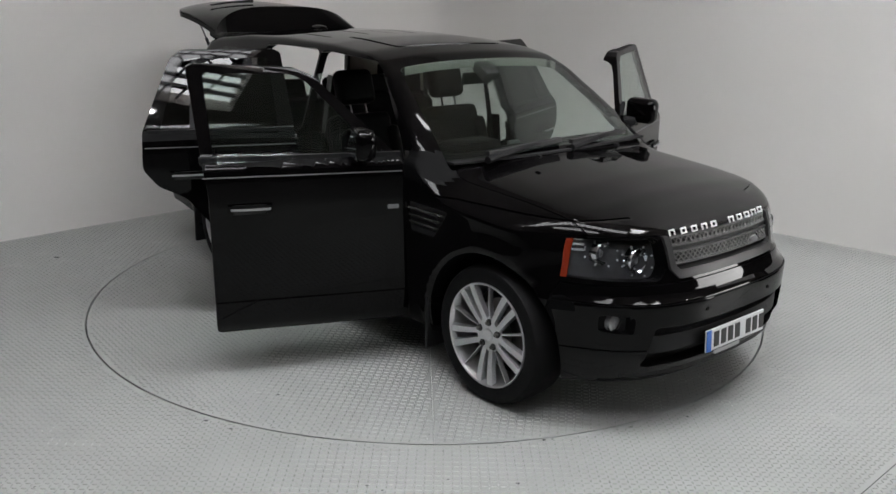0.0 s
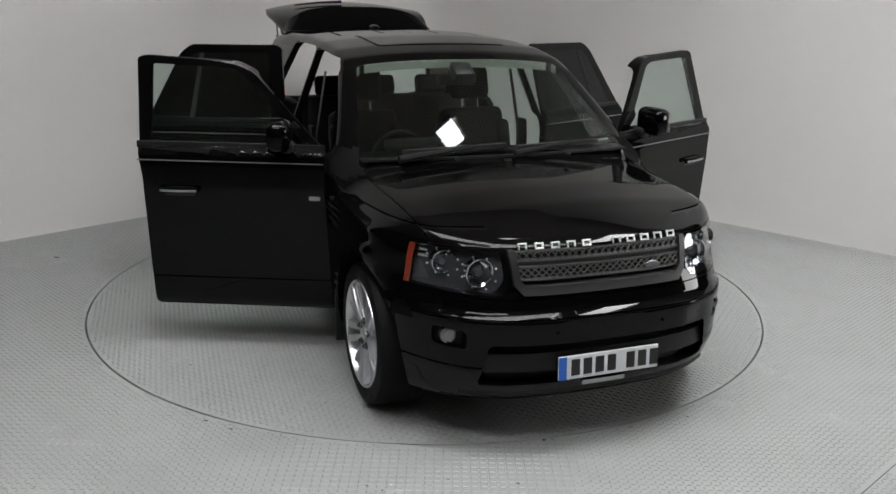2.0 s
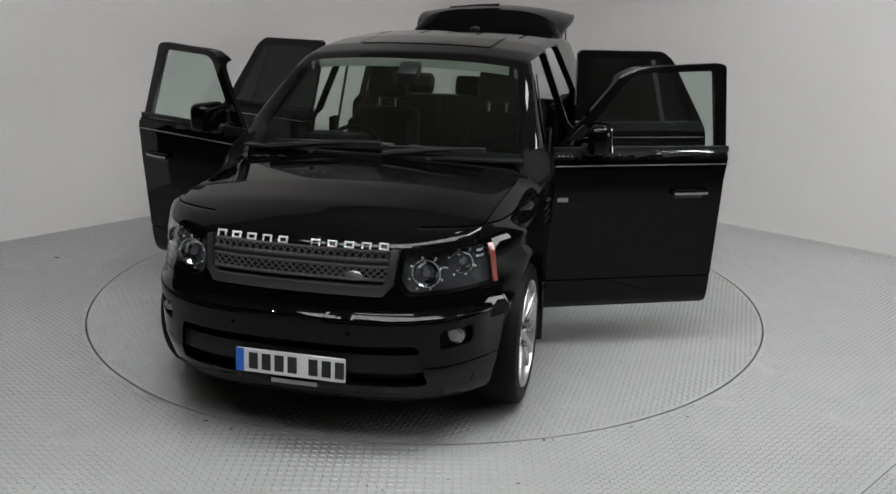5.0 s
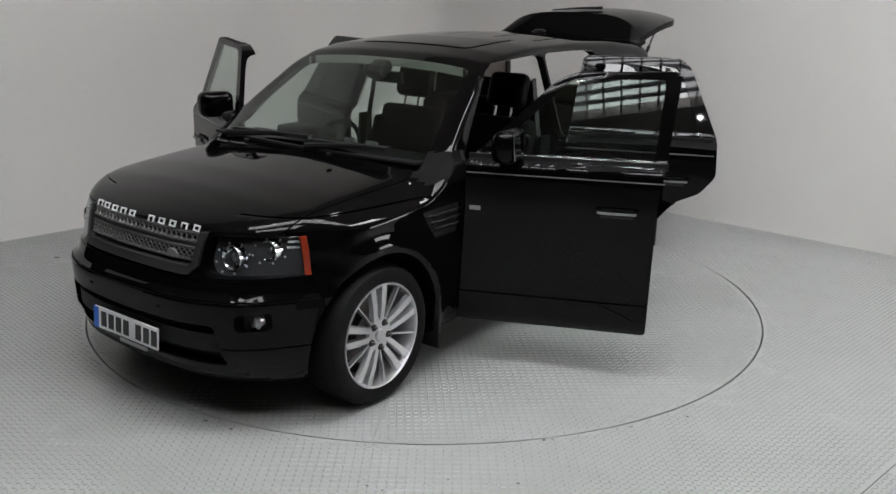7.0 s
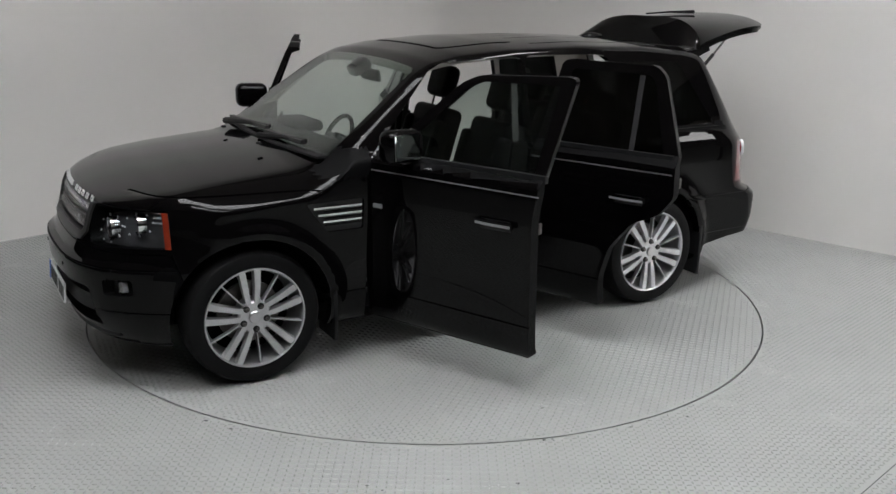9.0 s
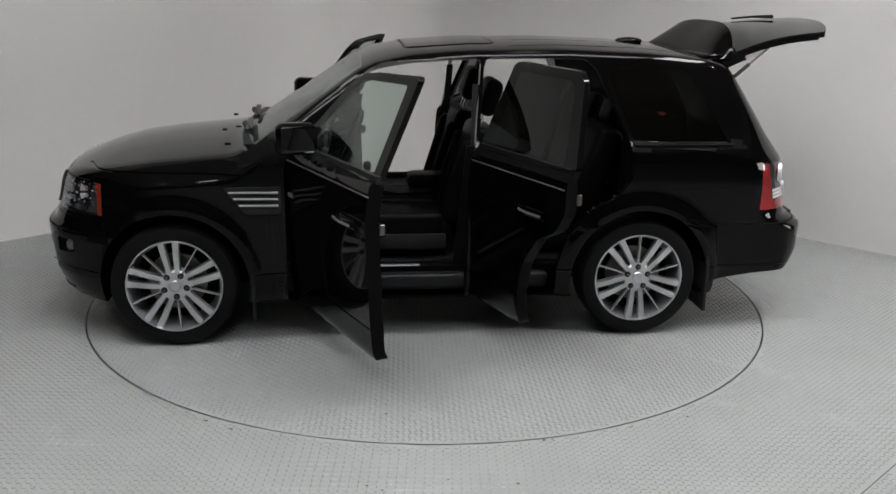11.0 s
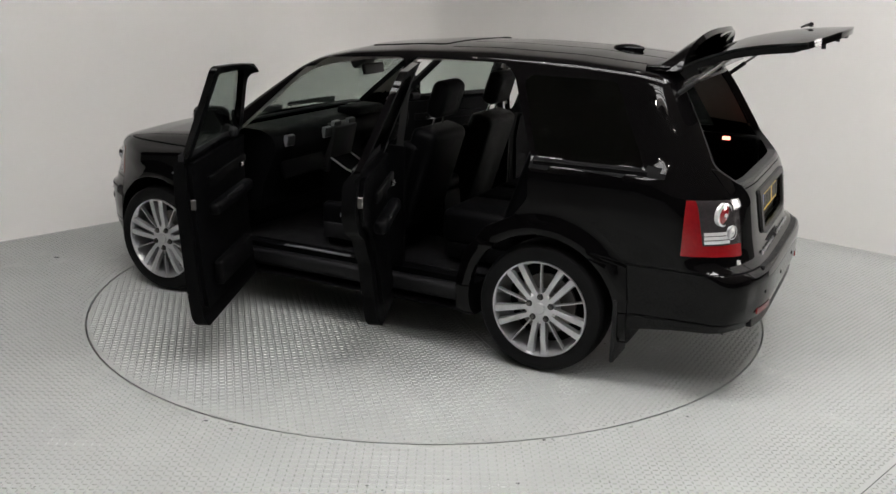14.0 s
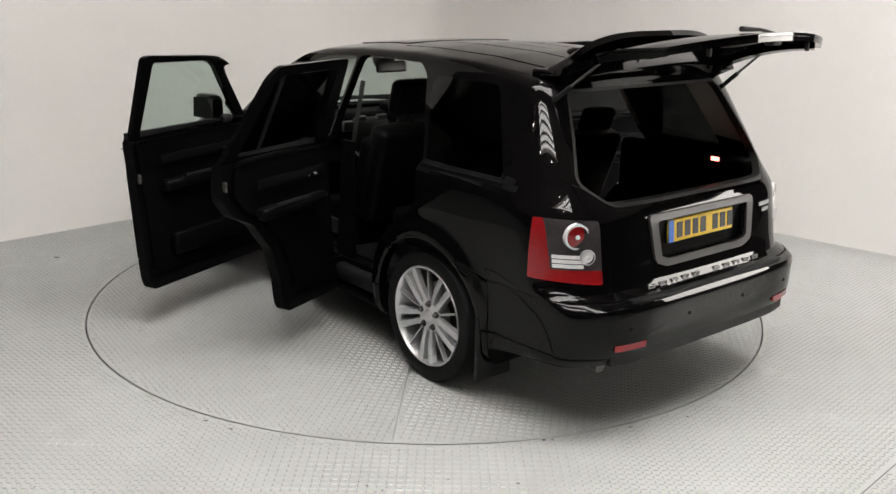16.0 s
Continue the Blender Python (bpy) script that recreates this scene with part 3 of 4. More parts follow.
# seam between floor plates, and chips in the paint
for sx, sy, ln, ang in ((2.6, -1.96, 3.2, 42.9),):
    structure("floor_joint", box((sx, sy, 0.0006), (ln, 0.004, 0.001), 0, 2, pose(0, 0, 0, 0, 0, ang)), STEELBAR, "dark joint between two floor plates")

# chips and scuffs in the floor paint
def chips(name, spots, parent=None):
    bm = bmesh.new()
    rng = random.Random(5)
    for x, y, r in spots:
        n = 7
        vs = [bm.verts.new((x + r * (0.6 + 0.6 * rng.random()) * math.cos(2 * math.pi * k / n), y + 0.6 * r * (0.6 + 0.6 * rng.random()) * math.sin(2 * math.pi * k / n), 0.0032)) for k in range(n)]
        bm.faces.new(vs)
    ob = new(name, finish(mesh_of(bm, name), [STEELBAR]))
    ob.parent = parent
    return tagged(ob, "small dark chips where the paint has worn", kind="stuff")


rng = random.Random(11)
CHIPS = [(-1.07, -2.03, 0.014), (-0.93, -2.11, 0.012), (0.56, -2.19, 0.012), (0.60, -2.18, 0.009), (1.0, -2.05, 0.011), (0.40, -2.58, 0.012), (-2.83, 0.62, 0.03), (-1.6, -1.75, 0.008), (1.31, -1.93, 0.010)]
CHIPS += [(rng.uniform(-2.6, 2.6), rng.uniform(-3.0, -2.3), rng.uniform(0.004, 0.009)) for _ in range(14)]
chips("floor_chip", CHIPS)
chips("chip", [(rng.uniform(1.2, 2.1) * math.cos(a), rng.uniform(1.2, 2.1) * math.sin(a), rng.uniform(0.005, 0.012)) for a in [rng.uniform(0, 6.28) for _ in range(16)]], turntable)

# the hall behind the camera, its roof lights and added fill panels
HALL_Z = 5.6
for name, c, s in (("wall_hall_back", (0, -11.0, HALL_Z / 2), (26, 0.2, HALL_Z)), ("wall_hall_west", (-11.0, 0, HALL_Z / 2), (0.2, 26, HALL_Z)), ("wall_hall_east", (11.0, 0, HALL_Z / 2), (0.2, 26, HALL_Z)), ("wall_hall_front", (0, 11.0, HALL_Z / 2), (26, 0.2, HALL_Z))):
    structure(name, box(c, s), DARKHALL, "plain dark wall of the hall")
# second and last entries: unseen panels added only to brighten floor and walls
SKY_AND_FILL = [(-0.4, -5.30, 3.2, 1.3, 14.0), (0.3, -2.5, 5.6, 1.5, 12.5), (1.25, 0.30, 0.26, 0.44, 15.0), (3.5, -1.0, 0.7, 2.4, 20.0)]
me = mesh_of(box((0, 0, HALL_Z + 0.1), (24, 24, 0.2)))
for sx, sy, w, h, power in SKY_AND_FILL:
    me = cut(me, box((sx, sy, HALL_Z + 0.1), (w, h, 0.6), 0, 2, pose(0, 0, 0, 0, 0, -40 if w < 0.5 else 0)), "DIFFERENCE")
ceiling = tagged(new("ceiling", finish(me, [CEILPAINT])), "pale roof of the hall with openings for roof lights and fill panels", kind="structure")
spot = tagged(new("ceiling_spot"), "small round bright ceiling spot in a steel ring", "ceiling spot", "spots of the hall roof")
part("bezel", lathe([(0.037, -0.01), (0.06, -0.02), (0.065, 0.0)], 24), STEELBAR, spot)
part("lamp_disc", lathe([(0.0, -0.006), (0.036, -0.006), (0.036, 0.0), (0.0, 0.0)], 24), glow("spot_glow", (1.0, 0.98, 0.95), 320.0), spot)
for i, (sx, sy) in enumerate(((-3.0, -2.2), (-1.4, -1.6), (-2.2, -5.8), (2.4, -6.0), (4.6, -3.4), (-4.6, -4.2), (0.2, -6.2), (5.0, 0.2))):
    at = pose(sx, sy, HALL_Z, 90, 0, 0)
    if i:
        copy_thing(spot, at)
    else:
        spot.matrix_basis = at
# a lit window in the hall beside the booth
win = tagged(new("hall_window"), "bright upright window in a dark steel frame", "window")
win.matrix_basis = pose(6.8, -1.7, 1.7, 0, 0, 0)
part("pane", box((0, 0, 0), (0.02, 1.7, 1.5)), glow("window_daylight", (1.0, 0.99, 0.98), 9.0), win)
for y in (-0.88, 0.88):
    part("frame_post", box((0, y, 0), (0.08, 0.06, 3.4)), STEELBAR, win)
for z in (-0.78, 0.78):
    part("frame_rail", box((0, 0, z), (0.08, 1.7, 0.06)), STEELBAR, win)
for sx, sy, w, h, power in SKY_AND_FILL:
    sky = tagged(new("roof_and_fill_light"), "bright unseen roof panel with dark glazing bars, roof lights and added fill", "roof light", "roof lights of the hall")
    sky.matrix_basis = pose(sx, sy, HALL_Z + 0.15, 0, 0, -40 if w < 0.5 else 0)
    part("pane", box((0, 0, 0.03), (w - 0.004, h - 0.004, 0.02)), glow("daylight_and_fill_sheet", (0.97, 0.98, 1.0), power), sky)
    if w < 1:
        continue
    n = max(2, int(h / 0.20))
    for i in range(1, n):
        part("glazing_bar", box((0, -h / 2 + h * i / n, -0.03), (w, 0.04, 0.05)), STEELBAR, sky)
    n = int(w / 0.27)
    lean = 0.14 * h
    for i in range(n):
        x = -w / 2 + lean + (w - 2 * lean) * (i + 0.5) / n
        part("lattice_bar", tube([(x - lean, -h / 2, -0.08), (x + lean, h / 2, -0.08)], 0.017, 6), STEELBAR, sky)

# ---- the car ----
car = new("car")
tagged(car, "glossy black off-road estate car, all doors and rear window open", "car")
AT = Matrix.Translation(PLACE)

body = part("body", dress(SHELL, panel="body"), [PAINT, TRIM, LINING], car, at=AT)
part("windscreen", screen_me, CLEAR, car, at=AT)
for side in (1, -1):
    part("quarter_window", quarter[side], PRIVACY, car, "dark privacy glass", at=AT)
    hl = part("headlamp", bowl[side], LAMPDARK, car, at=AT)
    part("lens", lens[side], LENS, hl)
    part("tail_lamp", tail[side], RED, car, "red and clear rear lamp", at=AT)

HINGE = {"front": (0.70, 0.925), "rear": (-0.345, 0.915)}
OPEN = {"front": 66, "rear": 67.5}


def door_pose(side, kind):
    hx, hy = HINGE[kind]
    h = Vector((hx, hy * side, 0))
    return Matrix.Translation(PLACE + h) @ pose(0, 0, 0, 0, 0, -OPEN[kind] * side) @ Matrix.Translation(-h)


for (side, kind), (slab, pane, panel) in doors.items():
    d = part("door", dress(slab, False, panel="door"), [PAINT, TRIM], car, "open %s door, black paint outside, black trim inside" % kind, at=door_pose(side, kind))
    part("window", pane, CLEAR if kind == "front" else PRIVACY, d)


def wheel_parts():
    tyre = lathe([(0.262, 0.10), (0.275, 0.118), (0.31, 0.128), (0.345, 0.118), (0.358, 0.10), (0.364, 0.06), (0.366, 0.0), (0.364, -0.06), (0.358, -0.10), (0.345, -0.118), (0.30, -0.125), (0.262, -0.10)], 64)
    rim = lathe([(0.274, 0.114), (0.271, 0.124), (0.264, 0.122), (0.258, 0.106), (0.250, 0.07), (0.240, 0.02), (0.236, -0.10), (0.262, -0.11)], 64)
    return tyre, rim


def spoke(r0, r1, w0, w1, a, depth0, depth1, off0=0.0, off1=0.0):
    bm = bmesh.new()
    pts = []
    for r, w, dpt in ((r0, w0, depth0), ((r0 + r1) / 2, (w0 + w1) / 2, (depth0 + depth1) / 2 + 0.006), (r1, w1, depth1)):
        k = off0 + (r - r0) / (r1 - r0) * (off1 - off0)
        pts.append([(r, dpt - 0.028, -w + k), (r, dpt, -w * 0.75 + k), (r, dpt, w * 0.75 + k), (r, dpt - 0.028, w + k)])
    vs = [[bm.verts.new(p) for p in row] for row in pts]
    for p, q in zip(vs, vs[1:]):
        for i in range(4):
            bm.faces.new((p[i], p[(i + 1) % 4], q[(i + 1) % 4], q[i]))
    bm.faces.new(vs[0])
    bm.faces.new(vs[-1][::-1])
    bmesh.ops.recalc_face_normals(bm, faces=bm.faces)
    bm.transform(pose(0, 0, 0, 0, -a, 0))
    return bm


def build_wheel(wx, side, spin):
    w = new("wheel")
    w.parent = car
    w.matrix_basis = AT @ Matrix.Translation((wx, 0.815 * side, 0.366)) @ pose(0, 0, 0, 0, spin, 0 if side > 0 else 180)
    tagged(w, "black tyre on a silver fifteen-spoke alloy wheel")
    tyre, rim = wheel_parts()
    part("tyre", tyre, RUBBER, w)
    part("rim", rim, ALLOY, w, angle=50)
    for i in range(5):
        a = i * 72 + 90
        for s in (-1, 1):
            part("spoke", spoke(0.06, 0.266, 0.0165, 0.0235, a, 0.098, 0.117, s * 0.0215, s * 0.042), ALLOY, w)
        part("spoke", spoke(0.06, 0.264, 0.0042, 0.0042, a + 36, 0.092, 0.112), ALLOY, w)
        nut = lathe([(0.0, 0.118), (0.009, 0.120), (0.0105, 0.114), (0.0105, 0.09)], 6)
        nut.transform(pose(0, 0, 0, 0, -(a + 36), 0) @ Matrix.Translation((0.066, 0, 0)))
        # raised black disc: the shade inside the nut's hole, put into colour
        well = lathe([(0.0, 0.1062), (0.016, 0.1062), (0.018, 0.103), (0.018, 0.09)], 20)
        well.transform(pose(0, 0, 0, 0, -(a + 36), 0) @ Matrix.Translation((0.066, 0, 0)))
        part("nut_well_shade", well, INK, w)
        part("wheel_nut", nut, STEEL, w)
    part("hub", lathe([(0.0, 0.100), (0.078, 0.100), (0.092, 0.090), (0.098, 0.03), (0.0, 0.03)], 40), ALLOY, w)
    part("hub_cap", lathe([(0.0, 0.112), (0.028, 0.110), (0.034, 0.104), (0.034, 0.09)], 32), ALLOY, w)
    part("brake_disc", lathe([(0.0, 0.0), (0.17, 0.0), (0.17, -0.02), (0.0, -0.02)], 48), STEEL, w)
    part("brake_back_plate", lathe([(0.0, -0.05), (0.24, -0.05), (0.24, -0.07), (0.0, -0.07)], 48), TRIM, w)


for (wx, side), spin in zip(WHEELS, (5, 35, 36, 50)):
    build_wheel(wx, side, spin)

# ---- outer panels and fittings of the car ----
part("bonnet", dress(bonnet_me, False), [PAINT, TRIM], car, at=AT)
front_bumper = part("front_bumper", dress(bumper_me, False, 0.012), [PAINT, TRIM], car, at=AT)
rear_bumper_me = cut(rear_bumper_me, prism([(-1.78, 0.05), (-1.80, 0.335), (-2.10, 0.375), (-2.75, 0.42), (-2.75, 0.05)], 1, -1.3, 1.3), "DIFFERENCE")
rear_bumper = part("rear_bumper", dress(rear_bumper_me, False, 0.03), [PAINT, TRIM], car, at=AT)
tailgate = part("tailgate", dress(gate_me, False, 0.03), [PAINT, TRIM], car, at=AT)


def met(start, way, off):
    """The body's surface where a ray meets it, off metres outwards along the ray."""
    hit = SURFACE.ray_cast(Vector(start), Vector(way))[0]
    return (hit if hit is not None else Vector(start)) - Vector(way) * off


def nose(y, z, off=0.0):
    return met((3.2, y, z), (-1, 0, 0), off)


def rear(y, z, off=0.0):
    return met((-3.4, y, z), (1, 0, 0), off)


def flank(x, z, side, off=0.0):
    return met((x, 1.6 * side, z), (0, -side, 0), off)


def strip(points, across, thick, out):
    """A flat bar that follows points: across and out are vectors for its width and thickness."""
    a, o = Vector(across) / 2, Vector(out).normalized() * thick
    v, f = [], []
    for p in points:
        p = Vector(p)
        v += [tuple(p - a), tuple(p + a), tuple(p + a + o), tuple(p - a + o)]
    n = len(points)
    for i in range(n - 1):
        for k in range(4):
            f.append((4 * i + k, 4 * i + (k + 1) % 4, 4 * i + 4 + (k + 1) % 4, 4 * i + 4 + k))
    f += [(0, 1, 2, 3), tuple(4 * (n - 1) + k for k in (3, 2, 1, 0))]
    bm = from_arrays(v, f)
    bmesh.ops.recalc_face_normals(bm, faces=bm.faces)
    return bm


def ys(a, b, n):
    return [a + (b - a) * i / (n - 1) for i in range(n)]


# grille: satin grey frame, dark backing, two bands of diamond mesh
GRILLEFORM = cut(cabin_solid(inset=-0.012, floor=0.3), cabin_solid(inset=0.045, floor=0.35), "DIFFERENCE")
INNER_GRILLE = [(-0.425, 0.962), (-0.412, 0.82), (-0.385, 0.795), (0.385, 0.795), (0.412, 0.82), (0.425, 0.962)]
frame_me = cut(cut(GRILLEFORM, prism(grow(GRILLE, -0.004), 0, 1.95, 2.6), "INTERSECT"), prism(INNER_GRILLE, 0, 1.9, 2.7), "DIFFERENCE")
grille = part("grille", frame_me, GREYTRIM, car, "satin grey grille surround with dark diamond mesh", at=AT)
part("backing", strip([nose(y, 0.865, -0.075) for y in ys(-0.44, 0.44, 15)], (0, 0, 0.19), 0.01, (1, 0, 0)), INK, grille)
for z0, z1, rows_of in ((0.818, 0.874, 2), (0.902, 0.938, 1)):
    for z in (z0, z1):
        part("bar", strip([nose(y, z, -0.03) for y in ys(-0.42, 0.42, 17)], (0, 0, 0.006), 0.026, (1, 0, 0)), WIRE, grille)
    step = (z1 - z0) / rows_of
    for sgn, k in itertools.product((1, -1), range(rows_of)):
        zc = z0 + step * (k + 0.5)
        n = 25
        pts = [nose(-0.42 + 0.84 * i / n, zc + sgn * step * (0.46 if i % 2 else -0.46), -0.010) for i in range(n + 1)]
        part("mesh_wire", tube(pts, 0.0040, 5), WIRE, grille)
part("bar", strip([nose(y, 0.888, -0.03) for y in ys(-0.42, 0.42, 17)], (0, 0, 0.016), 0.02, (1, 0, 0)), INK, grille)
oval = lathe([(0.0, 0.008), (0.036, 0.006), (0.042, 0.0), (0.0, 0.0)], 28)
oval.transform(Matrix.Translation(nose(0.262, 0.832, -0.012)) @ pose(0, 0, 0, 0, 0, -90) @ Matrix.Diagonal((1, 1, 0.55, 1)))
part("emblem", oval, PULL, grille, "oval silver emblem")

# raised silver marks on the bonnet's edge and on the tailgate
MARKS = (0, 1, 2, 3, 4, 6, 7, 8, 9, 10)


def mark(w, h, k):
    """A small raised hollow block."""
    e = 0.0085
    bars = [box((0, -w / 2, 0), (0.008, e, h), 0.002, 1), box((0, w / 2, 0), (0.008, e, h), 0.002, 1), box((0, 0, h / 2 - e / 2), (0.0075, w, e), 0.002, 1)]
    if k % 3:
        bars.append(box((0, 0, -h / 2 + e / 2), (0.0075, w, e), 0.002, 1))
    return join(*bars)


for k in MARKS:
    m = mark(0.036, 0.032, k)
    m.transform(Matrix.Translation(nose(-0.385 + 0.077 * k, 0.960, 0.002)) @ pose(0, 0, 0, 0, -24, 0))
    part("silver_mark", m, BRIGHT, car, at=AT)
    m = mark(0.038, 0.022, k + 1)
    m.transform(Matrix.Translation(rear(0.42 - 0.084 * k, 0.724, 0.003)))
    part("silver_mark", m, SILVER, tailgate)


def number_plate(at, mat, parent, label):
    """A plate with a blue band and plain dark bars."""
    p = part("number_plate", box((0, 0, 0), (0.012, 0.52, 0.111), 0.004, 1), mat, parent, label, at=at)
    part("blue_band", box((0.007, -0.24, 0), (0.004, 0.038, 0.107)), BLUE, p)
    for k in (0, 1, 2, 3, 4.6, 5.6, 6.6):
        part("bar", box((0.007, -0.175 + 0.062 * k, 0), (0.004, 0.043, 0.076), 0.001, 1), INK, p)
    return p


number_plate(AT @ Matrix.Translation((2.203, 0, 0.425)) @ pose(0, 0, 0, 0, -4, 0), WHITE, car, "white number plate with a blue band")
number_plate(AT @ Matrix.Translation((-2.372, 0, 0.950)) @ pose(0, 0, 0, 0, -6, 180), YELLOW, car, "yellow number plate with a blue band")

# lower intake of the front bumper
part("intake_backing", strip([nose(y, 0.44, -0.13) for y in ys(-0.62, 0.62, 15)], (0, 0, 0.26), 0.02, (1, 0, 0)), INK, front_bumper)
part("intake_bar", strip([nose(y, 0.452, -0.06) for y in ys(-0.60, 0.60, 21)], (0, 0, 0.085), 0.035, (1, 0, 0)), PLASTIC, front_bumper, "matt dark bar")
part("lower_lip", strip([nose(y, 0.305, -0.05) for y in ys(-0.66, 0.66, 21)], (0, 0, 0.04), 0.05, (1, 0, 0)), PLASTIC, front_bumper)
part("skid_plate", strip([nose(y, 0.325, -0.03) for y in ys(-0.11, 0.11, 5)], (0, 0, 0.02), 0.04, (1, 0, 0)), SILVER, front_bumper)
for side in (1, -1):
    fog = lathe([(0.0, 0.012), (0.028, 0.010), (0.037, 0.002), (0.043, -0.002), (0.043, -0.03), (0, -0.03)], 28)
    fog.transform(Matrix.Translation(nose(0.70 * side, 0.565, -0.035)) @ pose(0, 0, 0, 0, 0, -90))
    part("fog_lamp", fog, LAMPDARK, front_bumper, "small round clear fog lamp")
    part("fog_surround", strip([nose(y * side, 0.55, -0.075) for y in ys(0.61, 0.82, 6)], (0, 0, 0.15), 0.02, (1, 0, 0)), PLASTIC, front_bumper)

# headlamp insides
for side in (1, -1):
    lamp = [o for o in car.children if o.name.startswith("headlamp")][0 if side > 0 else 1]
    for y, z, r in ((0.565, 0.84, 0.062), (0.70, 0.875, 0.05)):
        bowl_bm = lathe([(0.0, -0.02), (r * 0.55, -0.016), (r * 0.6, 0.0), (r * 0.8, 0.004), (r, 0.022), (r * 1.05, 0.022), (r * 1.05, -0.02)], 32)
        bowl_bm.transform(Matrix.Translation(nose(y * side, z, -0.052)) @ pose(0, 0, 0, 0, 0, -90))
        part("reflector_ring", bowl_bm, CHROME, lamp, "chromed lamp ring")
        eye = lathe([(0.0, 0.02), (r * 0.3, 0.016), (r * 0.5, 0.0)], 24)
        eye.transform(Matrix.Translation(nose(y * side, z, -0.055)) @ pose(0, 0, 0, 0, 0, -90))
        part("projector_lens", eye, LAMPDARK, lamp)
        # small white blocks stand for the sparkles of light in the lamp
        for k in range(8):
            a = k * math.pi / 4 + 0.3
            glint_bead = box((0, 0, 0), (0.008, 0.009, 0.009), 0.002, 1)
            glint_bead.transform(Matrix.Translation(nose(y * side + r * 1.15 * math.cos(a), z + r * 1.15 * math.sin(a), -0.035)))
            part("glint_bead", glint_bead, LAMPCLEAR, lamp)
    fins = [(0.80, 0.94), (0.80, 0.915), (0.80, 0.89)]
    for y, z in fins:
        part("fin", strip([nose((y + d) * side, z, -0.05) for d in ys(-0.05, 0.035, 4)], (0, 0, 0.012), 0.012, (1, 0, 0)), CHROME, lamp)
    amber = cut(GLASSFORM, prism(rounded([(y * side, z) for y, z in HEADLAMP], 0.03), 0, 1.762, 1.788), "INTERSECT")
    amber.transform(Matrix.Diagonal((1, 1.003, 1, 1)))
    part("side_marker", amber, AMBER, lamp, "amber side marker")

# tail lamps: clear middle with round lenses in a red frame
for o in [o for o in car.children if o.name.startswith("tail_lamp")]:
    side = 1 if sum(v.co.y for v in o.data.vertices) > 0 else -1
    red = o.data
    zone = [(0.50, 0.832), (0.868, 0.832), (0.880, 1.2), (0.50, 1.2)]
    clear = cut(red, prism([(y * side, z) for y, z in zone], 0, -2.7, -2.0), "INTERSECT")
    rest = cut(red, prism([(y * side, z) for y, z in zone], 0, -2.7, -2.0), "DIFFERENCE")
    o.data = finish(rest, [RED])
    part("clear_section", clear, LAMPSMOKE, o, "smoked clear lens section")
    tilt = pose(0, 0, 0, 0, 0, 90 - 24 * side)
    for y, z, r, mat in ((0.780, 0.985, 0.050, RED), (0.745, 0.892, 0.030, LAMPCLEAR)):
        at = Matrix.Translation(rear(y * side, z, -0.006)) @ tilt
        ln = lathe([(0.0, 0.014), (r * 0.6, 0.012), (r, 0.006), (r, -0.02)], 28)
        ln.transform(at)
        part("round_lens", ln, mat, o)
        rg = lathe([(r, 0.0), (r * 1.02, 0.014), (r * 1.20, 0.011), (r * 1.24, -0.01)], 28)
        rg.transform(at)
        part("lens_ring", rg, LAMPCLEAR if mat is RED else SILVER, o)
        rg = lathe([(0.0, 0.019), (r * 0.20, 0.018), (r * 0.24, 0.008)], 28)
        rg.transform(at)
        part("bulb", rg, LAMPCLEAR if mat is RED else SILVER, o)
    for k in range(3):
        part("white_bar", strip([rear(y * side, 0.850 + 0.021 * k, -0.002) for y in ys(0.765 + 0.004 * k, 0.862, 5)], (0, 0, 0.016), 0.007, (-1, 0.4 * side, 0)), LAMPCLEAR, o)

# plate recess on the tailgate, badge, wiper rest, bumper tread, reflectors, exhausts
GATEFORM = cut(cabin_solid(inset=-0.014, floor=0.3), cabin_solid(inset=0.02, floor=0.35), "DIFFERENCE")
gp = rounded([(-0.415, 1.052), (-0.385, 0.83), (-0.31, 0.80), (0.31, 0.80), (0.385, 0.83), (0.415, 1.052)], 0.03)
gm = cut(cut(GATEFORM, prism(gp, 0, -3, -2.2), "INTERSECT"), prism(PLATEHOLE, 0, -3.1, -2.1), "DIFFERENCE")
part("plate_surround", gm, GREYTRIM, tailgate, "satin grey plate surround")
for k in range(5):
    part("badge_mark", box(rear(-0.50 - 0.022 * k, 0.985, 0.003), (0.006, 0.016, 0.02)), SILVER, tailgate)
for k in range(3):
    part("badge_mark", box(rear(-0.53 - 0.022 * k, 0.955, 0.003), (0.006, 0.016, 0.02)), SILVER, tailgate)
part("tread_strip", strip([rear(y, 0.684, -0.028) for y in ys(-0.60, 0.60, 15)], (0.05, 0, 0), 0.016, (0, 0, 1)), PLASTIC, rear_bumper)
part("lower_valance", strip([rear(y, 0.420, -0.02) for y in ys(-0.70, 0.70, 21)], (0, 0, 0.05), 0.03, (-1, 0, 0)), PLASTIC, rear_bumper)
def sensor(at, parent):
    part("parking_sensor", lathe([(0.0, 0.003), (0.009, 0.002), (0.011, -0.004)], 16), TRIM, parent, at=at)


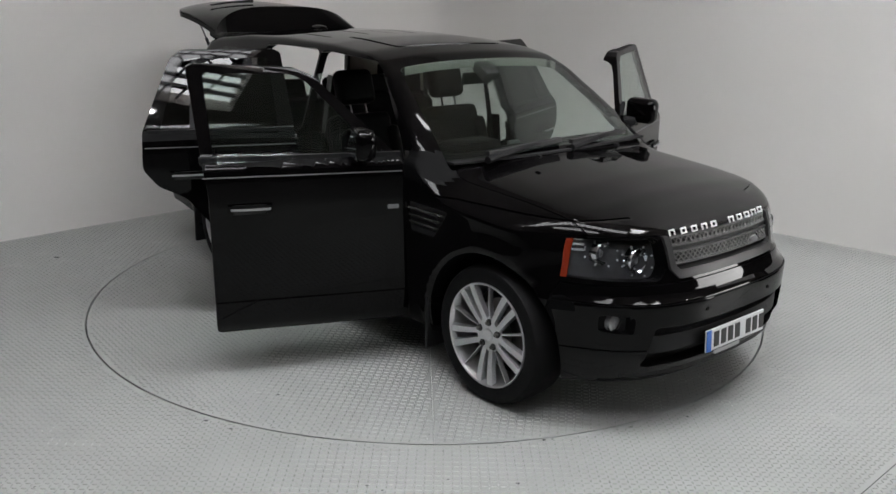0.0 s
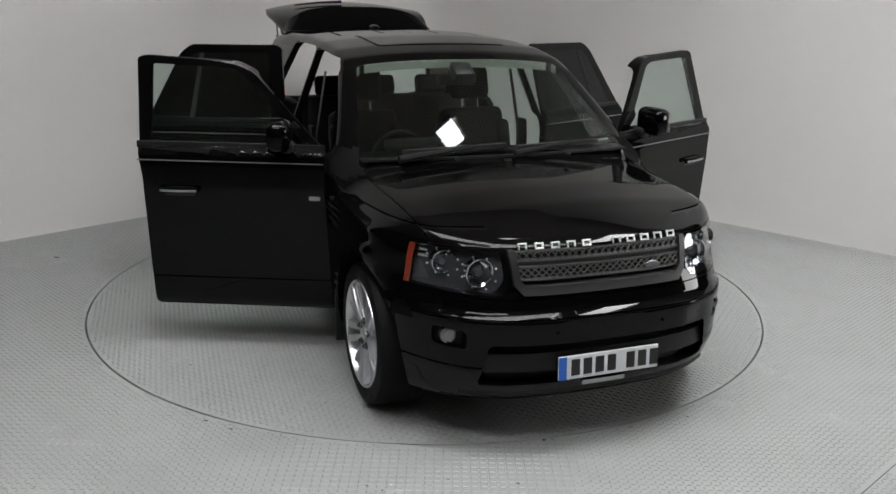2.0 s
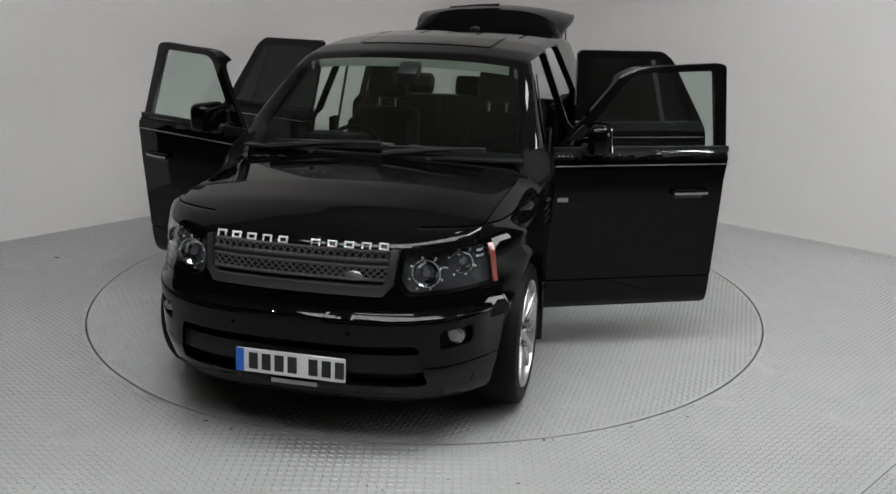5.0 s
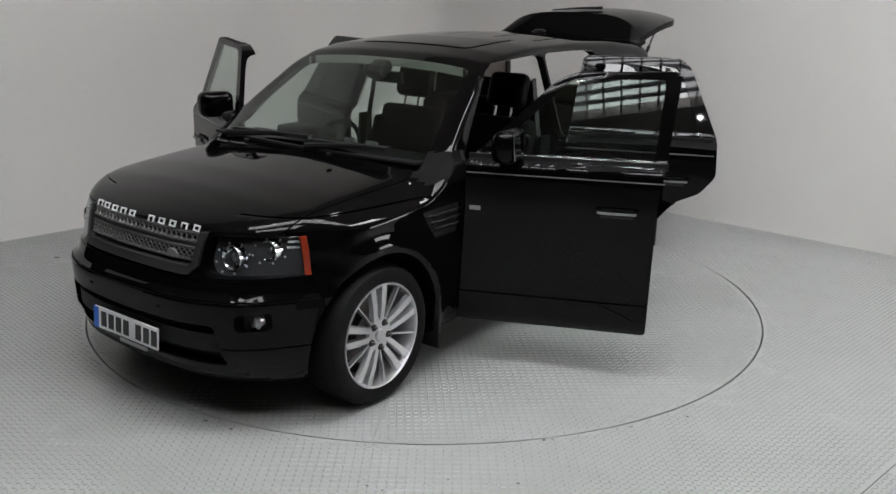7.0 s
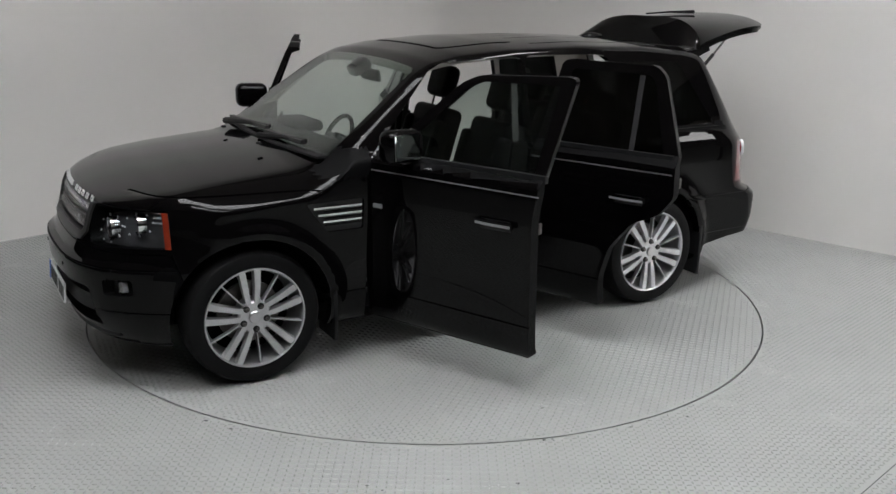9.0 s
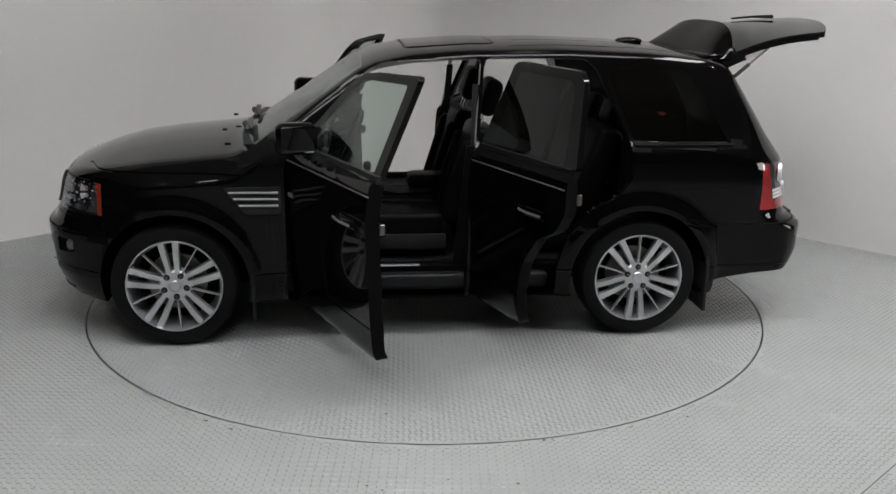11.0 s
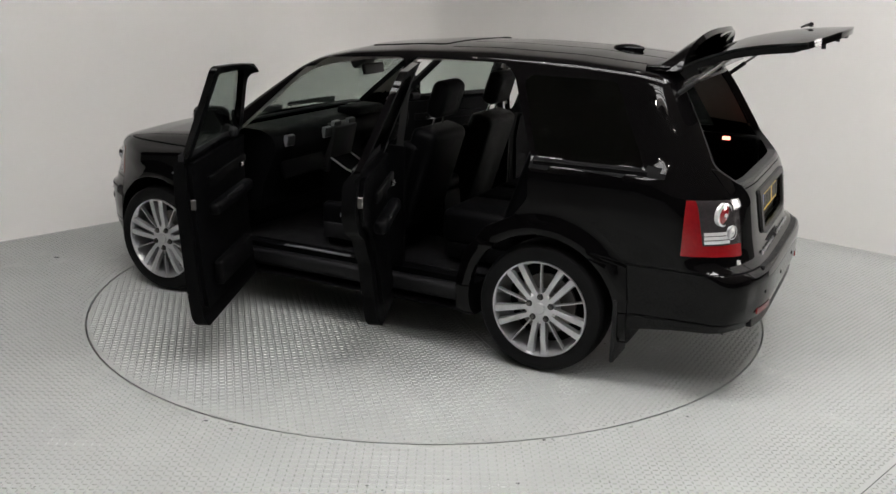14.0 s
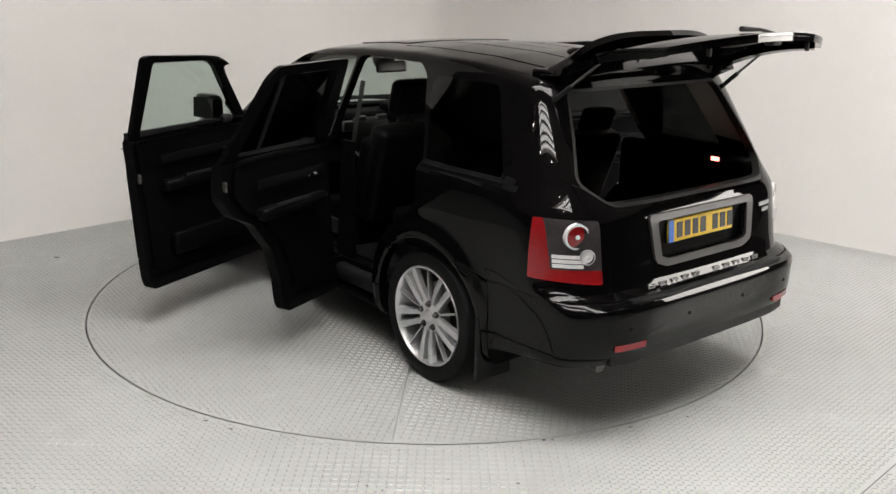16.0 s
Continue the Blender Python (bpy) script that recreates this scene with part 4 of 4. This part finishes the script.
for y in (0.22, 0.62):
    for side in (1, -1):
        sensor(Matrix.Translation(rear(y * side, 0.575, 0.001)) @ pose(0, 0, 0, 0, 0, 90), rear_bumper)
        sensor(Matrix.Translation(nose((y + 0.05) * side, 0.60, 0.001)) @ pose(0, 0, 0, 0, 0, -90), front_bumper)
for side in (1, -1):
    part("reflector", strip([rear(y * side, 0.488, 0.0) for y in ys(0.52, 0.70, 6)], (0, 0, 0.030), 0.008, (-1, 0.3 * side, 0)), RED, rear_bumper, "red bumper reflector")
    part("exhaust_pipe", tube([(-2.05, 0.60 * side, 0.335), (-2.24, 0.60 * side, 0.335), (-2.31, 0.60 * side, 0.32)], 0.032, 16), STEEL, car, at=AT)
    part("waist_strip", strip([flank(x, 1.165, side, -0.010) for x in ys(-1.295, -1.90, 9)], (0, 0, 0.034), 0.012, (0, side, 0)), TRIM, car, "black waist strip under the quarter glass", at=AT)
    # side vents
    vf = cut(cabin_solid(inset=0.022, floor=0.3), cabin_solid(inset=0.04, floor=0.31), "DIFFERENCE")
    vent = part("side_vent", cut(vf, side_prism(VENT, side, 0.003, 0.02), "INTERSECT"), VENTGREY, car, "dark side vent with three silver blades", at=AT)
    for z, x0, x1 in ((0.920, 1.045, 0.77), (0.882, 1.02, 0.77), (0.844, 0.99, 0.77)):
        part("blade", strip([flank(x, z, side, -0.012) for x in ys(x0, x1, 6)], (0, 0, 0.012), 0.014, (0, side, 0)), CHROME, vent)
    for z in (0.901, 0.863, 0.822):
        part("slat", strip([flank(x, z, side, -0.02) for x in ys(0.98, 0.77, 5)], (0, 0, 0.006), 0.012, (0, side, 0)), PLASTIC, vent)
    # mud flaps, sills
    for x, z0, z1 in ((0.925, 0.16, 0.46), (-1.80, 0.15, 0.50)):
        part("mud_flap", box((x, 0.835 * side, (z0 + z1) / 2), (0.022, 0.23, z1 - z0), 0.006, 2), PLASTIC, car, "black rubber mud flap", at=AT)
    part("sill", box((-0.02, 0.80 * side, 0.335), (1.62, 0.09, 0.10), 0.025, 3), PLASTIC, car, at=AT)
    part("sill_plate", box((0.20, 0.775 * side, 0.425), (0.50, 0.03, 0.008), 0.003, 1), PULL, car, "brushed silver sill strip", at=AT)

# windscreen wipers, washer jets, roof pod
for y0, y1, x0 in ((-0.62, 0.02, 0.99), (0.05, 0.60, 0.99)):
    w = part("wiper", tube([(x0 + 0.03, y0, 1.172), (x0 - 0.005, (y0 + y1) / 2, 1.205), (x0 - 0.05, y1, 1.218)], [0.022, 0.015, 0.011], 8), PLASTIC, car, at=AT)
    part("blade", strip([(x0 - 0.005 - 0.03 * k, y0 + (y1 - y0) * (0.05 + 0.95 * k), 1.188 + 0.012 * k) for k in ys(0, 1, 6)], (0.03, 0, 0.0), 0.024, (0, 0, 1)), INK, w)
for y in (-0.33, 0.33):
    part("washer_jet", box((1.12, y, 1.178), (0.03, 0.022, 0.014), 0.005, 2), PLASTIC, car, at=AT)
part("cowl", strip([(0.975 - 0.06 * (y / 0.8) ** 2, y, 1.155) for y in ys(-0.80, 0.80, 17)], (0.09, 0, 0), 0.012, (0, 0, 1)), PLASTIC, car, "matt black wiper cowl", at=AT)
pod = bmesh.new()
bmesh.ops.create_uvsphere(pod, u_segments=20, v_segments=12, radius=1)
pod.transform(Matrix.Translation((-1.50, 0.0, 1.722)) @ Matrix.Diagonal((0.095, 0.040, 0.026, 1)))
part("aerial_pod", pod, PAINT, car, at=AT)
sun = cut(cut(SKIN_OUT, cabin_solid(inset=0.001, floor=0.3), "DIFFERENCE"), prism(rounded([(0.012, -0.42), (0.012, 0.42), (-0.512, 0.42), (-0.512, -0.42)], 0.05), 2, 1.3, 2.2), "INTERSECT")
sun.transform(Matrix.Translation((0, 0, -0.006)))
part("sunroof", sun, PAINT, car, "black glass sunroof panel", at=AT)

# rear window, swung up on its hinges, with spoiler, wiper and struts
def sheet(fn, nu, nv, thick):
    """A curved plate: fn(u, v) with u, v from 0 to 1, thickened downwards along its normals."""
    g = np.array([[fn(u, v) for v in np.linspace(0, 1, nv)] for u in np.linspace(0, 1, nu)], float)
    du = np.gradient(g, axis=0)
    dv = np.gradient(g, axis=1)
    nn = np.cross(du, dv)
    nn /= np.linalg.norm(nn, axis=2)[..., None] + 1e-9
    if nn[..., 2].mean() < 0:
        nn = -nn
    lo = g - nn * thick
    v = [tuple(p) for p in g.reshape(-1, 3)] + [tuple(p) for p in lo.reshape(-1, 3)]
    n = nu * nv
    f = []
    for i in range(nu - 1):
        for j in range(nv - 1):
            a, b, c, d = i * nv + j, i * nv + j + 1, (i + 1) * nv + j + 1, (i + 1) * nv + j
            f += [(a, b, c, d), (a + n, d + n, c + n, b + n)]
    for i in range(nu - 1):
        for j in (0, nv - 1):
            f.append((i * nv + j, (i + 1) * nv + j, (i + 1) * nv + j + n, i * nv + j + n))
    for j in range(nv - 1):
        for i in (0, nu - 1):
            f.append((i * nv + j, i * nv + j + 1, i * nv + j + 1 + n, i * nv + j + n))
    bm = from_arrays(v, f)
    bmesh.ops.recalc_face_normals(bm, faces=bm.faces)
    return bm


def hatch_at(u, v):
    y = (v * 2 - 1) * (0.60 + 0.07 * math.sin(min(1, u * 1.2) * math.pi / 2) - 0.05 * max(0, u - 0.85) / 0.15)
    a = abs(v * 2 - 1)
    x = -1.90 - u * (0.79 - 0.15 * a ** 2.5)
    z = 1.680 + 0.180 * u ** 0.75 + 0.030 * math.sin(u * math.pi) - 0.030 * a ** 2.2 + 0.028 * (1 - a ** 2.2) * min(1, u * 3)
    return (x, y, z)


def spoiler_at(u, v):
    q = v * 2 - 1
    h = 0.205 * (1 - abs(q) ** 3.5) ** 0.6 * u + 0.005
    return (-1.80 - 0.02 * (1 - q * q) - 0.17 * u * (1 - 0.35 * q * q) - 0.05 * u * u, q * (0.645 - 0.02 * u), 1.655 + h)


hatch = part("rear_window", sheet(hatch_at, 24, 28, 0.012), PRIVACY, car, "raised tinted rear window", at=AT)
part("frame", sheet(lambda u, v: (lambda p: (p[0], p[1], p[2] - 0.014))(hatch_at(u * 0.20, v)), 6, 24, 0.060), PAINT, hatch)
part("frame", sheet(lambda u, v: (lambda p: (p[0], p[1], p[2] - 0.014))(hatch_at(0.93 + 0.07 * u, v)), 4, 24, 0.022), PAINT, hatch)
for a, b in ((0.0, 0.05), (0.95, 1.0)):
    part("frame", sheet(lambda u, v: (lambda p: (p[0], p[1], p[2] - 0.015))(hatch_at(0.12 + 0.81 * u, a + (b - a) * v)), 14, 5, 0.032), PAINT, hatch)
part("spoiler", sheet(spoiler_at, 12, 36, 0.03), PAINT, hatch)
part("spoiler_base", box((-1.84, 0, 1.668), (0.13, 1.26, 0.035), 0.014, 3), PAINT, hatch)
part("wiper_motor", box(Vector(hatch_at(0.74, 0.5)) - Vector((0, 0, 0.034)), (0.16, 0.13, 0.04), 0.012, 2, pose(0, 0, 0, 0, 11, 0)), PLASTIC, hatch)
part("wiper_arm", tube([Vector(hatch_at(u, v)) + Vector((0, 0, 0.02)) for u, v in ((0.74, 0.5), (0.70, 0.34), (0.66, 0.18))], [0.013, 0.008, 0.006], 8), PLASTIC, hatch)
part("lock", box(Vector(hatch_at(0.95, 0.5)) - Vector((0, 0, 0.04)), (0.05, 0.07, 0.03), 0.008, 2), PLASTIC, hatch)
for q in (0.2, 0.8):
    p = Vector(hatch_at(0.93, q))
    part("peg", tube([p - Vector((0, 0, 0.02)), p - Vector((0, 0, 0.075))], 0.011, 10), PLASTIC, hatch)
for side in (1, -1):
    st = part("gas_strut", tube([(-1.93, 0.665 * side, 1.525), (-2.06, 0.645 * side, 1.628)], 0.012, 10), PLASTIC, car, at=AT)
    part("rod", tube([(-2.06, 0.645 * side, 1.628), (-2.26, 0.615 * side, 1.787)], 0.0065, 8), STEEL, st)
part("opening_seal", cut(cut(cabin_solid(inset=0.003, floor=0.3), cabin_solid(inset=0.05, floor=0.35), "DIFFERENCE"), cut(prism(grow(BACKLIGHT, 0.006), 0, -3, -1.75), prism(grow(BACKLIGHT, -0.014), 0, -3.1, -1.5), "DIFFERENCE"), "INTERSECT"), INK, car, "black rubber seal round the rear opening", at=AT)

# door fittings
for d in [o for o in car.children if o.name.startswith("door")]:
    front = "front" in d["label"]
    side = 1 if sum(v.co.y for v in d.data.vertices) > 0 else -1
    panel = doors[side, "front" if front else "rear"][2]
    card = part("door_card", panel, LEATHER, d, "black leather door card")
    cx, x0, x1 = (0.16, 0.58, -0.24) if front else (-0.80, -0.46, -1.14)
    inner = 0.825
    # armrest, pull and inner handle
    part("armrest", box((cx, (inner - 0.03) * side, 0.875), (abs(x1 - x0) * 0.84, 0.07, 0.07), 0.025, 3), LEATHER, d)
    part("wood_inlay", box((cx, (inner - 0.012) * side, 1.03), (abs(x1 - x0) * 0.85, 0.02, 0.055), 0.006, 2), TRIM, d)
    part("inner_handle", box((cx + (0.22 if front else 0.17), (inner - 0.035) * side, 1.02), (0.085, 0.022, 0.028), 0.008, 2), CHROME, d)
    part("pull", box((cx - 0.05, (inner - 0.066) * side, 0.915), (0.30, 0.012, 0.022), 0.005, 2), PLASTIC, d)
    if front:
        part("pocket", box((cx + 0.02, (inner - 0.02) * side, 0.50), (abs(x1 - x0) * 0.75, 0.06, 0.14), 0.02, 3), TRIM, d)
    # outer handle, waist strip
    hx = -0.12 if front else -1.02
    hz = 0.948
    part("recess", strip([flank(x, hz - 0.012, side, -0.004) for x in ys(hx - 0.085, hx + 0.085, 5)], (0, 0, 0.05), 0.006, (0, side, 0)), INK, d)
    hand = strip([flank(x, hz, side, 0.014 + 0.012 * math.sin(math.pi * (x - hx + 0.11) / 0.22)) for x in ys(hx - 0.11, hx + 0.11, 9)], (0, 0, 0.028), 0.014, (0, side, 0))
    part("handle", hand, PAINT, d)
    part("handle_strip", strip([flank(x, hz - 0.004, side, 0.031 + 0.010 * math.sin(math.pi * (x - hx + 0.11) / 0.22)) for x in ys(hx - 0.10, hx + 0.10, 9)], (0, 0, 0.012), 0.003, (0, side, 0)), SILVER, d)
    part("waist_strip", strip([flank(x, 1.183, side, -0.022) for x in (ys(0.68, -0.36, 9) if front else ys(-0.40, -1.24, 9))], (0, 0, 0.036), 0.026, (0, side, 0)), PLASTIC, d)
    # thin pale strip in place of the highlight along the door crease
    part("crease_highlight", strip([flank(x, 1.105, side, -0.002) for x in (ys(0.68, -0.35, 9) if front else ys(-0.38, -1.26, 9))], (0, 0, 0.006), 0.005, (0, side, 0)), PULL, d)
    if front:
        part("badge", strip([flank(x, 0.915, side, 0.001) for x in (0.60, 0.66)], (0, 0, 0.022), 0.005, (0, side, 0)), SILVER, d, "small silver badge")
        shell = box((0, 0, 0), (0.125, 0.225, 0.17), 0.05, 5)
        shell.transform(Matrix.Translation((0.45, 0.985 * side, 1.262)) @ pose(0, 0, 0, 0, 0, -12 * side) @ Matrix.Shear("XZ", 4, (0.1, 0.0)))
        scoop = box((0, 0, 0), (0.05, 0.195, 0.14), 0.02, 3)
        scoop.transform(Matrix.Translation((0.385, 0.987 * side, 1.262)) @ pose(0, 0, 0, 0, 0, -12 * side))
        shell = cut(shell, scoop, "DIFFERENCE")
        mir = part("door_mirror", shell, PAINT, d, "black door mirror")
        gl = box((0, 0, 0), (0.006, 0.185, 0.13), 0.002, 1)
        gl.transform(Matrix.Translation((0.404, 0.987 * side, 1.262)) @ pose(0, 0, 0, 0, 5, -4 * side))
        part("mirror_glass", gl, MIRROR, mir)
        part("mirror_foot", box((0.47, 0.90 * side, 1.19), (0.085, 0.12, 0.06), 0.02, 3), PLASTIC, mir)
        sail = prism(rounded([(0.66, 1.185), (0.565, 1.19), (0.475, 1.29), (0.50, 1.325)], 0.01), 1, 0, 0.02)
        sail.transform(Matrix.Translation((0, 0.855 * side, 0)))
        part("mirror_sail", sail, PLASTIC, d)
    else:
        part("window_divider", strip([flank(-0.985 - (z - 1.20) * -0.10, z, side, -0.012) for z in ys(1.19, 1.595, 6)], (0.03, 0, 0), 0.014, (0, side, 0)), PLASTIC, d)
    # latch and check strap
    part("latch", box((-0.315 if front else -1.27, (0.86) * side, 0.93 if front else 1.05), (0.012, 0.028, 0.055), 0.004, 1), STEEL, d)


# ---- the cabin ----
def cushion(c, s, bevel, m=None):
    return box(c, s, bevel, 4, m)


def front_seat(y):
    seat = part("front_seat", cushion((0.0, y, 0.60), (0.52, 0.50, 0.16), 0.05), LEATHER, car, "black leather front seat", at=AT)
    tilt = Matrix.Translation((-0.26, y, 0.62)) @ pose(0, 0, 0, 0, -17, 0)
    for q in (0.22, -0.22):
        part("seat_bolster", cushion((0.02, y + q, 0.63), (0.46, 0.09, 0.17), 0.04), LEATHER, seat)
        bolster = cushion((0.03, q * 0.95, 0.28), (0.13, 0.09, 0.52), 0.04)
        bolster.transform(tilt)
        part("back_bolster", bolster, LEATHER, seat)
    back = cushion((-0.03, 0, 0.32), (0.17, 0.46, 0.64), 0.05)
    back.transform(tilt)
    part("backrest", back, LEATHER, seat)
    head = cushion((-0.005, 0, 0.815), (0.11, 0.29, 0.23), 0.05)
    head.transform(tilt)
    part("headrest", head, LEATHER, seat)
    for s in (0.06, -0.06):
        post = tube([(0, s, 0.60), (0, s, 0.70)], 0.008, 8)
        post.transform(tilt)
        part("headrest_post", post, CHROME, seat)
    part("seat_base", box((0.0, y, 0.47), (0.46, 0.44, 0.12), 0.02, 2), TRIM, seat)
    part("side_cover", box((0.0, y + (0.27 if y > 0 else -0.27), 0.54), (0.44, 0.03, 0.10), 0.012, 2), PLASTIC, seat)


front_seat(0.395)
front_seat(-0.395)
bench = part("rear_seat", box((-0.86, 0, 0.52), (0.44, 1.24, 0.10), 0.02, 2), TRIM, car, "black leather rear bench", at=AT)
for y, w in ((0.40, 0.44), (0.0, 0.34), (-0.40, 0.44)):
    part("seat_cushion", cushion((-0.84, y, 0.66), (0.48, w, 0.22), 0.05), LEATHER, bench)
for y, w in ((0.40, 0.44), (0.0, 0.34), (-0.40, 0.44)):
    tilt = Matrix.Translation((-1.05, y, 0.66)) @ pose(0, 0, 0, 0, -20, 0)
    b = cushion((0, 0, 0.30), (0.17, w + 0.03, 0.60), 0.05)
    b.transform(tilt)
    part("backrest", b, LEATHER, bench)
    h = cushion((-0.01, 0, 0.69), (0.085, 0.25 if w > 0.4 else 0.2, 0.15), 0.035)
    h.transform(tilt)
    part("headrest", h, LEATHER, bench)

dash_profile = [(0.93, 0.60), (0.93, 1.13), (0.80, 1.155), (0.62, 1.15), (0.53, 1.11), (0.51, 1.04), (0.56, 0.92), (0.62, 0.80), (0.66, 0.62)]
dash = part("dashboard", prism(rounded(dash_profile, 0.04), 1, -0.76, 0.76), TRIM, car, "black soft dashboard with silver vents", at=AT)
hood_bm = box((0.60, -0.37, 1.165), (0.20, 0.36, 0.07), 0.03, 3)
part("instrument_hood", hood_bm, TRIM, dash)
part("console_panel", box((0.56, 0.0, 0.95), (0.10, 0.28, 0.34), 0.02, 2, pose(0, 0, 0, 0, -14, 0)), INK, dash)
part("screen", box((0.518, 0.0, 1.03), (0.01, 0.18, 0.10), 0.004, 1, pose(0, 0, 0, 0, -14, 0)), INK, dash)
for y in (0.62, 0.20, -0.09, 0.09, -0.62):
    v = part("air_vent", box((0.512, y, 1.075 if abs(y) > 0.1 else 1.105), (0.03, 0.085, 0.075), 0.008, 2, pose(0, 0, 0, 0, -10, 0)), PULL, dash, "silver framed air vent")
    part("grille", box((0.497, y, 1.075 if abs(y) > 0.1 else 1.105), (0.016, 0.073, 0.063), 0.003, 1, pose(0, 0, 0, 0, -10, 0)), INK, v)
part("glove_box", box((0.555, 0.42, 0.90), (0.03, 0.46, 0.16), 0.01, 2, pose(0, 0, 0, 0, 20, 0)), TRIM, dash)
part("console", prism(rounded([(0.62, 0.42), (0.60, 0.93), (0.40, 0.80), (0.05, 0.72), (-0.36, 0.74), (-0.38, 0.42)], 0.03), 1, -0.115, 0.115), TRIM, car, at=AT)
for y in (-0.125, 0.125):
    part("console_rail", tube([(0.56, y, 0.90), (0.40, y, 0.815), (0.22, y, 0.765)], 0.007, 8), SILVER, car, at=AT)
part("gear_lever", join(tube([(0.25, 0.02, 0.75), (0.24, 0.02, 0.86)], 0.012, 8), cushion((0.24, 0.02, 0.885), (0.05, 0.05, 0.065), 0.02)), TRIM, car, at=AT)
part("centre_armrest", box((-0.20, 0, 0.79), (0.34, 0.20, 0.09), 0.03, 3), LEATHER, car, at=AT)

wheel_at = Matrix.Translation((0.34, -0.37, 1.02)) @ pose(0, 0, 0, 0, 65, 0)
ringw = tube([(0.19 * math.cos(2 * math.pi * i / 40), 0.19 * math.sin(2 * math.pi * i / 40), 0) for i in range(41)], 0.015, 10)
ringw.transform(wheel_at)
steer = part("steering_wheel", ringw, LEATHER, car, "black leather steering wheel", at=AT)
hubw = cushion((0, 0, -0.01), (0.13, 0.15, 0.05), 0.02)
hubw.transform(wheel_at)
part("hub", hubw, TRIM, steer)
for a in (90, -90, 180):
    sp = box((0.115, 0, -0.005), (0.13, 0.035, 0.018), 0.006, 2)
    sp.transform(wheel_at @ pose(0, 0, 0, 0, 0, a + 180))
    part("spoke", sp, SILVER, steer)
part("column", tube([(0.36, -0.37, 1.0), (0.60, -0.37, 0.90)], 0.045, 14), TRIM, steer)

part("rear_view_mirror", box((0.26, 0.0, 1.505), (0.03, 0.25, 0.075), 0.014, 3, pose(0, 0, 0, 0, 10, 0)), INK, car, at=AT)
part("mirror_mount", box((0.34, 0.0, 1.555), (0.13, 0.13, 0.07), 0.02, 2, pose(0, 0, 0, 0, 32, 0)), INK, car, at=AT)
for y in (-0.37, 0.37):
    part("sun_visor", box((0.18, y, 1.60), (0.17, 0.42, 0.018), 0.008, 2, pose(0, 0, 0, 0, 16, 0)), LINING, car, at=AT)
part("carpet", box((-0.30, 0, 0.425), (2.30, 1.44, 0.02), 0.004, 1), CARPET, car, at=AT)
part("boot_floor", box((-1.83, 0, 0.74), (0.86, 1.30, 0.04), 0.01, 1), CARPET, car, at=AT)
part("tunnel", box((-0.40, 0, 0.47), (1.7, 0.22, 0.09), 0.03, 3), CARPET, car, at=AT)
for side in (1, -1):
    part("boot_side_trim", box((-1.75, 0.665 * side, 0.96), (0.90, 0.10, 0.44), 0.03, 3), TRIM, car, at=AT)
    bp = prism(rounded([(-0.25, 0.42), (-0.32, 1.15), (-0.43, 1.15), (-0.43, 0.42)], 0.01), 1, -0.012, 0.012)
    bp.transform(Matrix.Translation((0, 0.765 * side, 0)))
    part("pillar_trim", bp, TRIM, car, at=AT)
    belt = strip([(-0.385, 0.66 * side, 1.50), (-0.37, 0.73 * side, 1.1), (-0.33, 0.76 * side, 0.62)], (0.045, 0, 0), 0.004, (0, side, 0))
    part("seat_belt", belt, INK, car, at=AT)
boot_lamp = part("boot_lamp", box((-2.0, -0.61, 1.155), (0.05, 0.014, 0.022), 0.004, 1), glow("small_boot_lamp", (1.0, 0.25, 0.18), 3.0), car, "small lit lamp in the boot", at=AT)
part("spare_tool", box((-2.02, -0.30, 0.79), (0.08, 0.10, 0.06), 0.02, 3), PAPER, car, at=AT)


# ---- motion: the turntable carries the car round ----
TURN = [(0.0, -49.77), (0.5, -53.15), (1.0, -58.29), (1.5, -63.77), (2.0, -69.77), (2.5, -75.41), (3.0, -81.51), (3.5, -87.19), (4.0, -93.31), (6.5, -122.08), (7.0, -128.24), (7.5, -133.85), (8.0, -139.70), (8.5, -145.14), (11.0, -174.23), (11.5, -179.83), (12.0, -185.37), (12.5, -191.32), (13.0, -196.95), (13.5, -202.34), (14.0, -208.22), (14.5, -213.93), (15.0, -220.09), (15.5, -225.87), (16.0, -232.03)]


def motions():
    rows = [(t, pose(0, 0, 0, 0, 0, a)) for t, a in TURN]
    walk(car, rows)
    walk(turntable, rows)


motions()
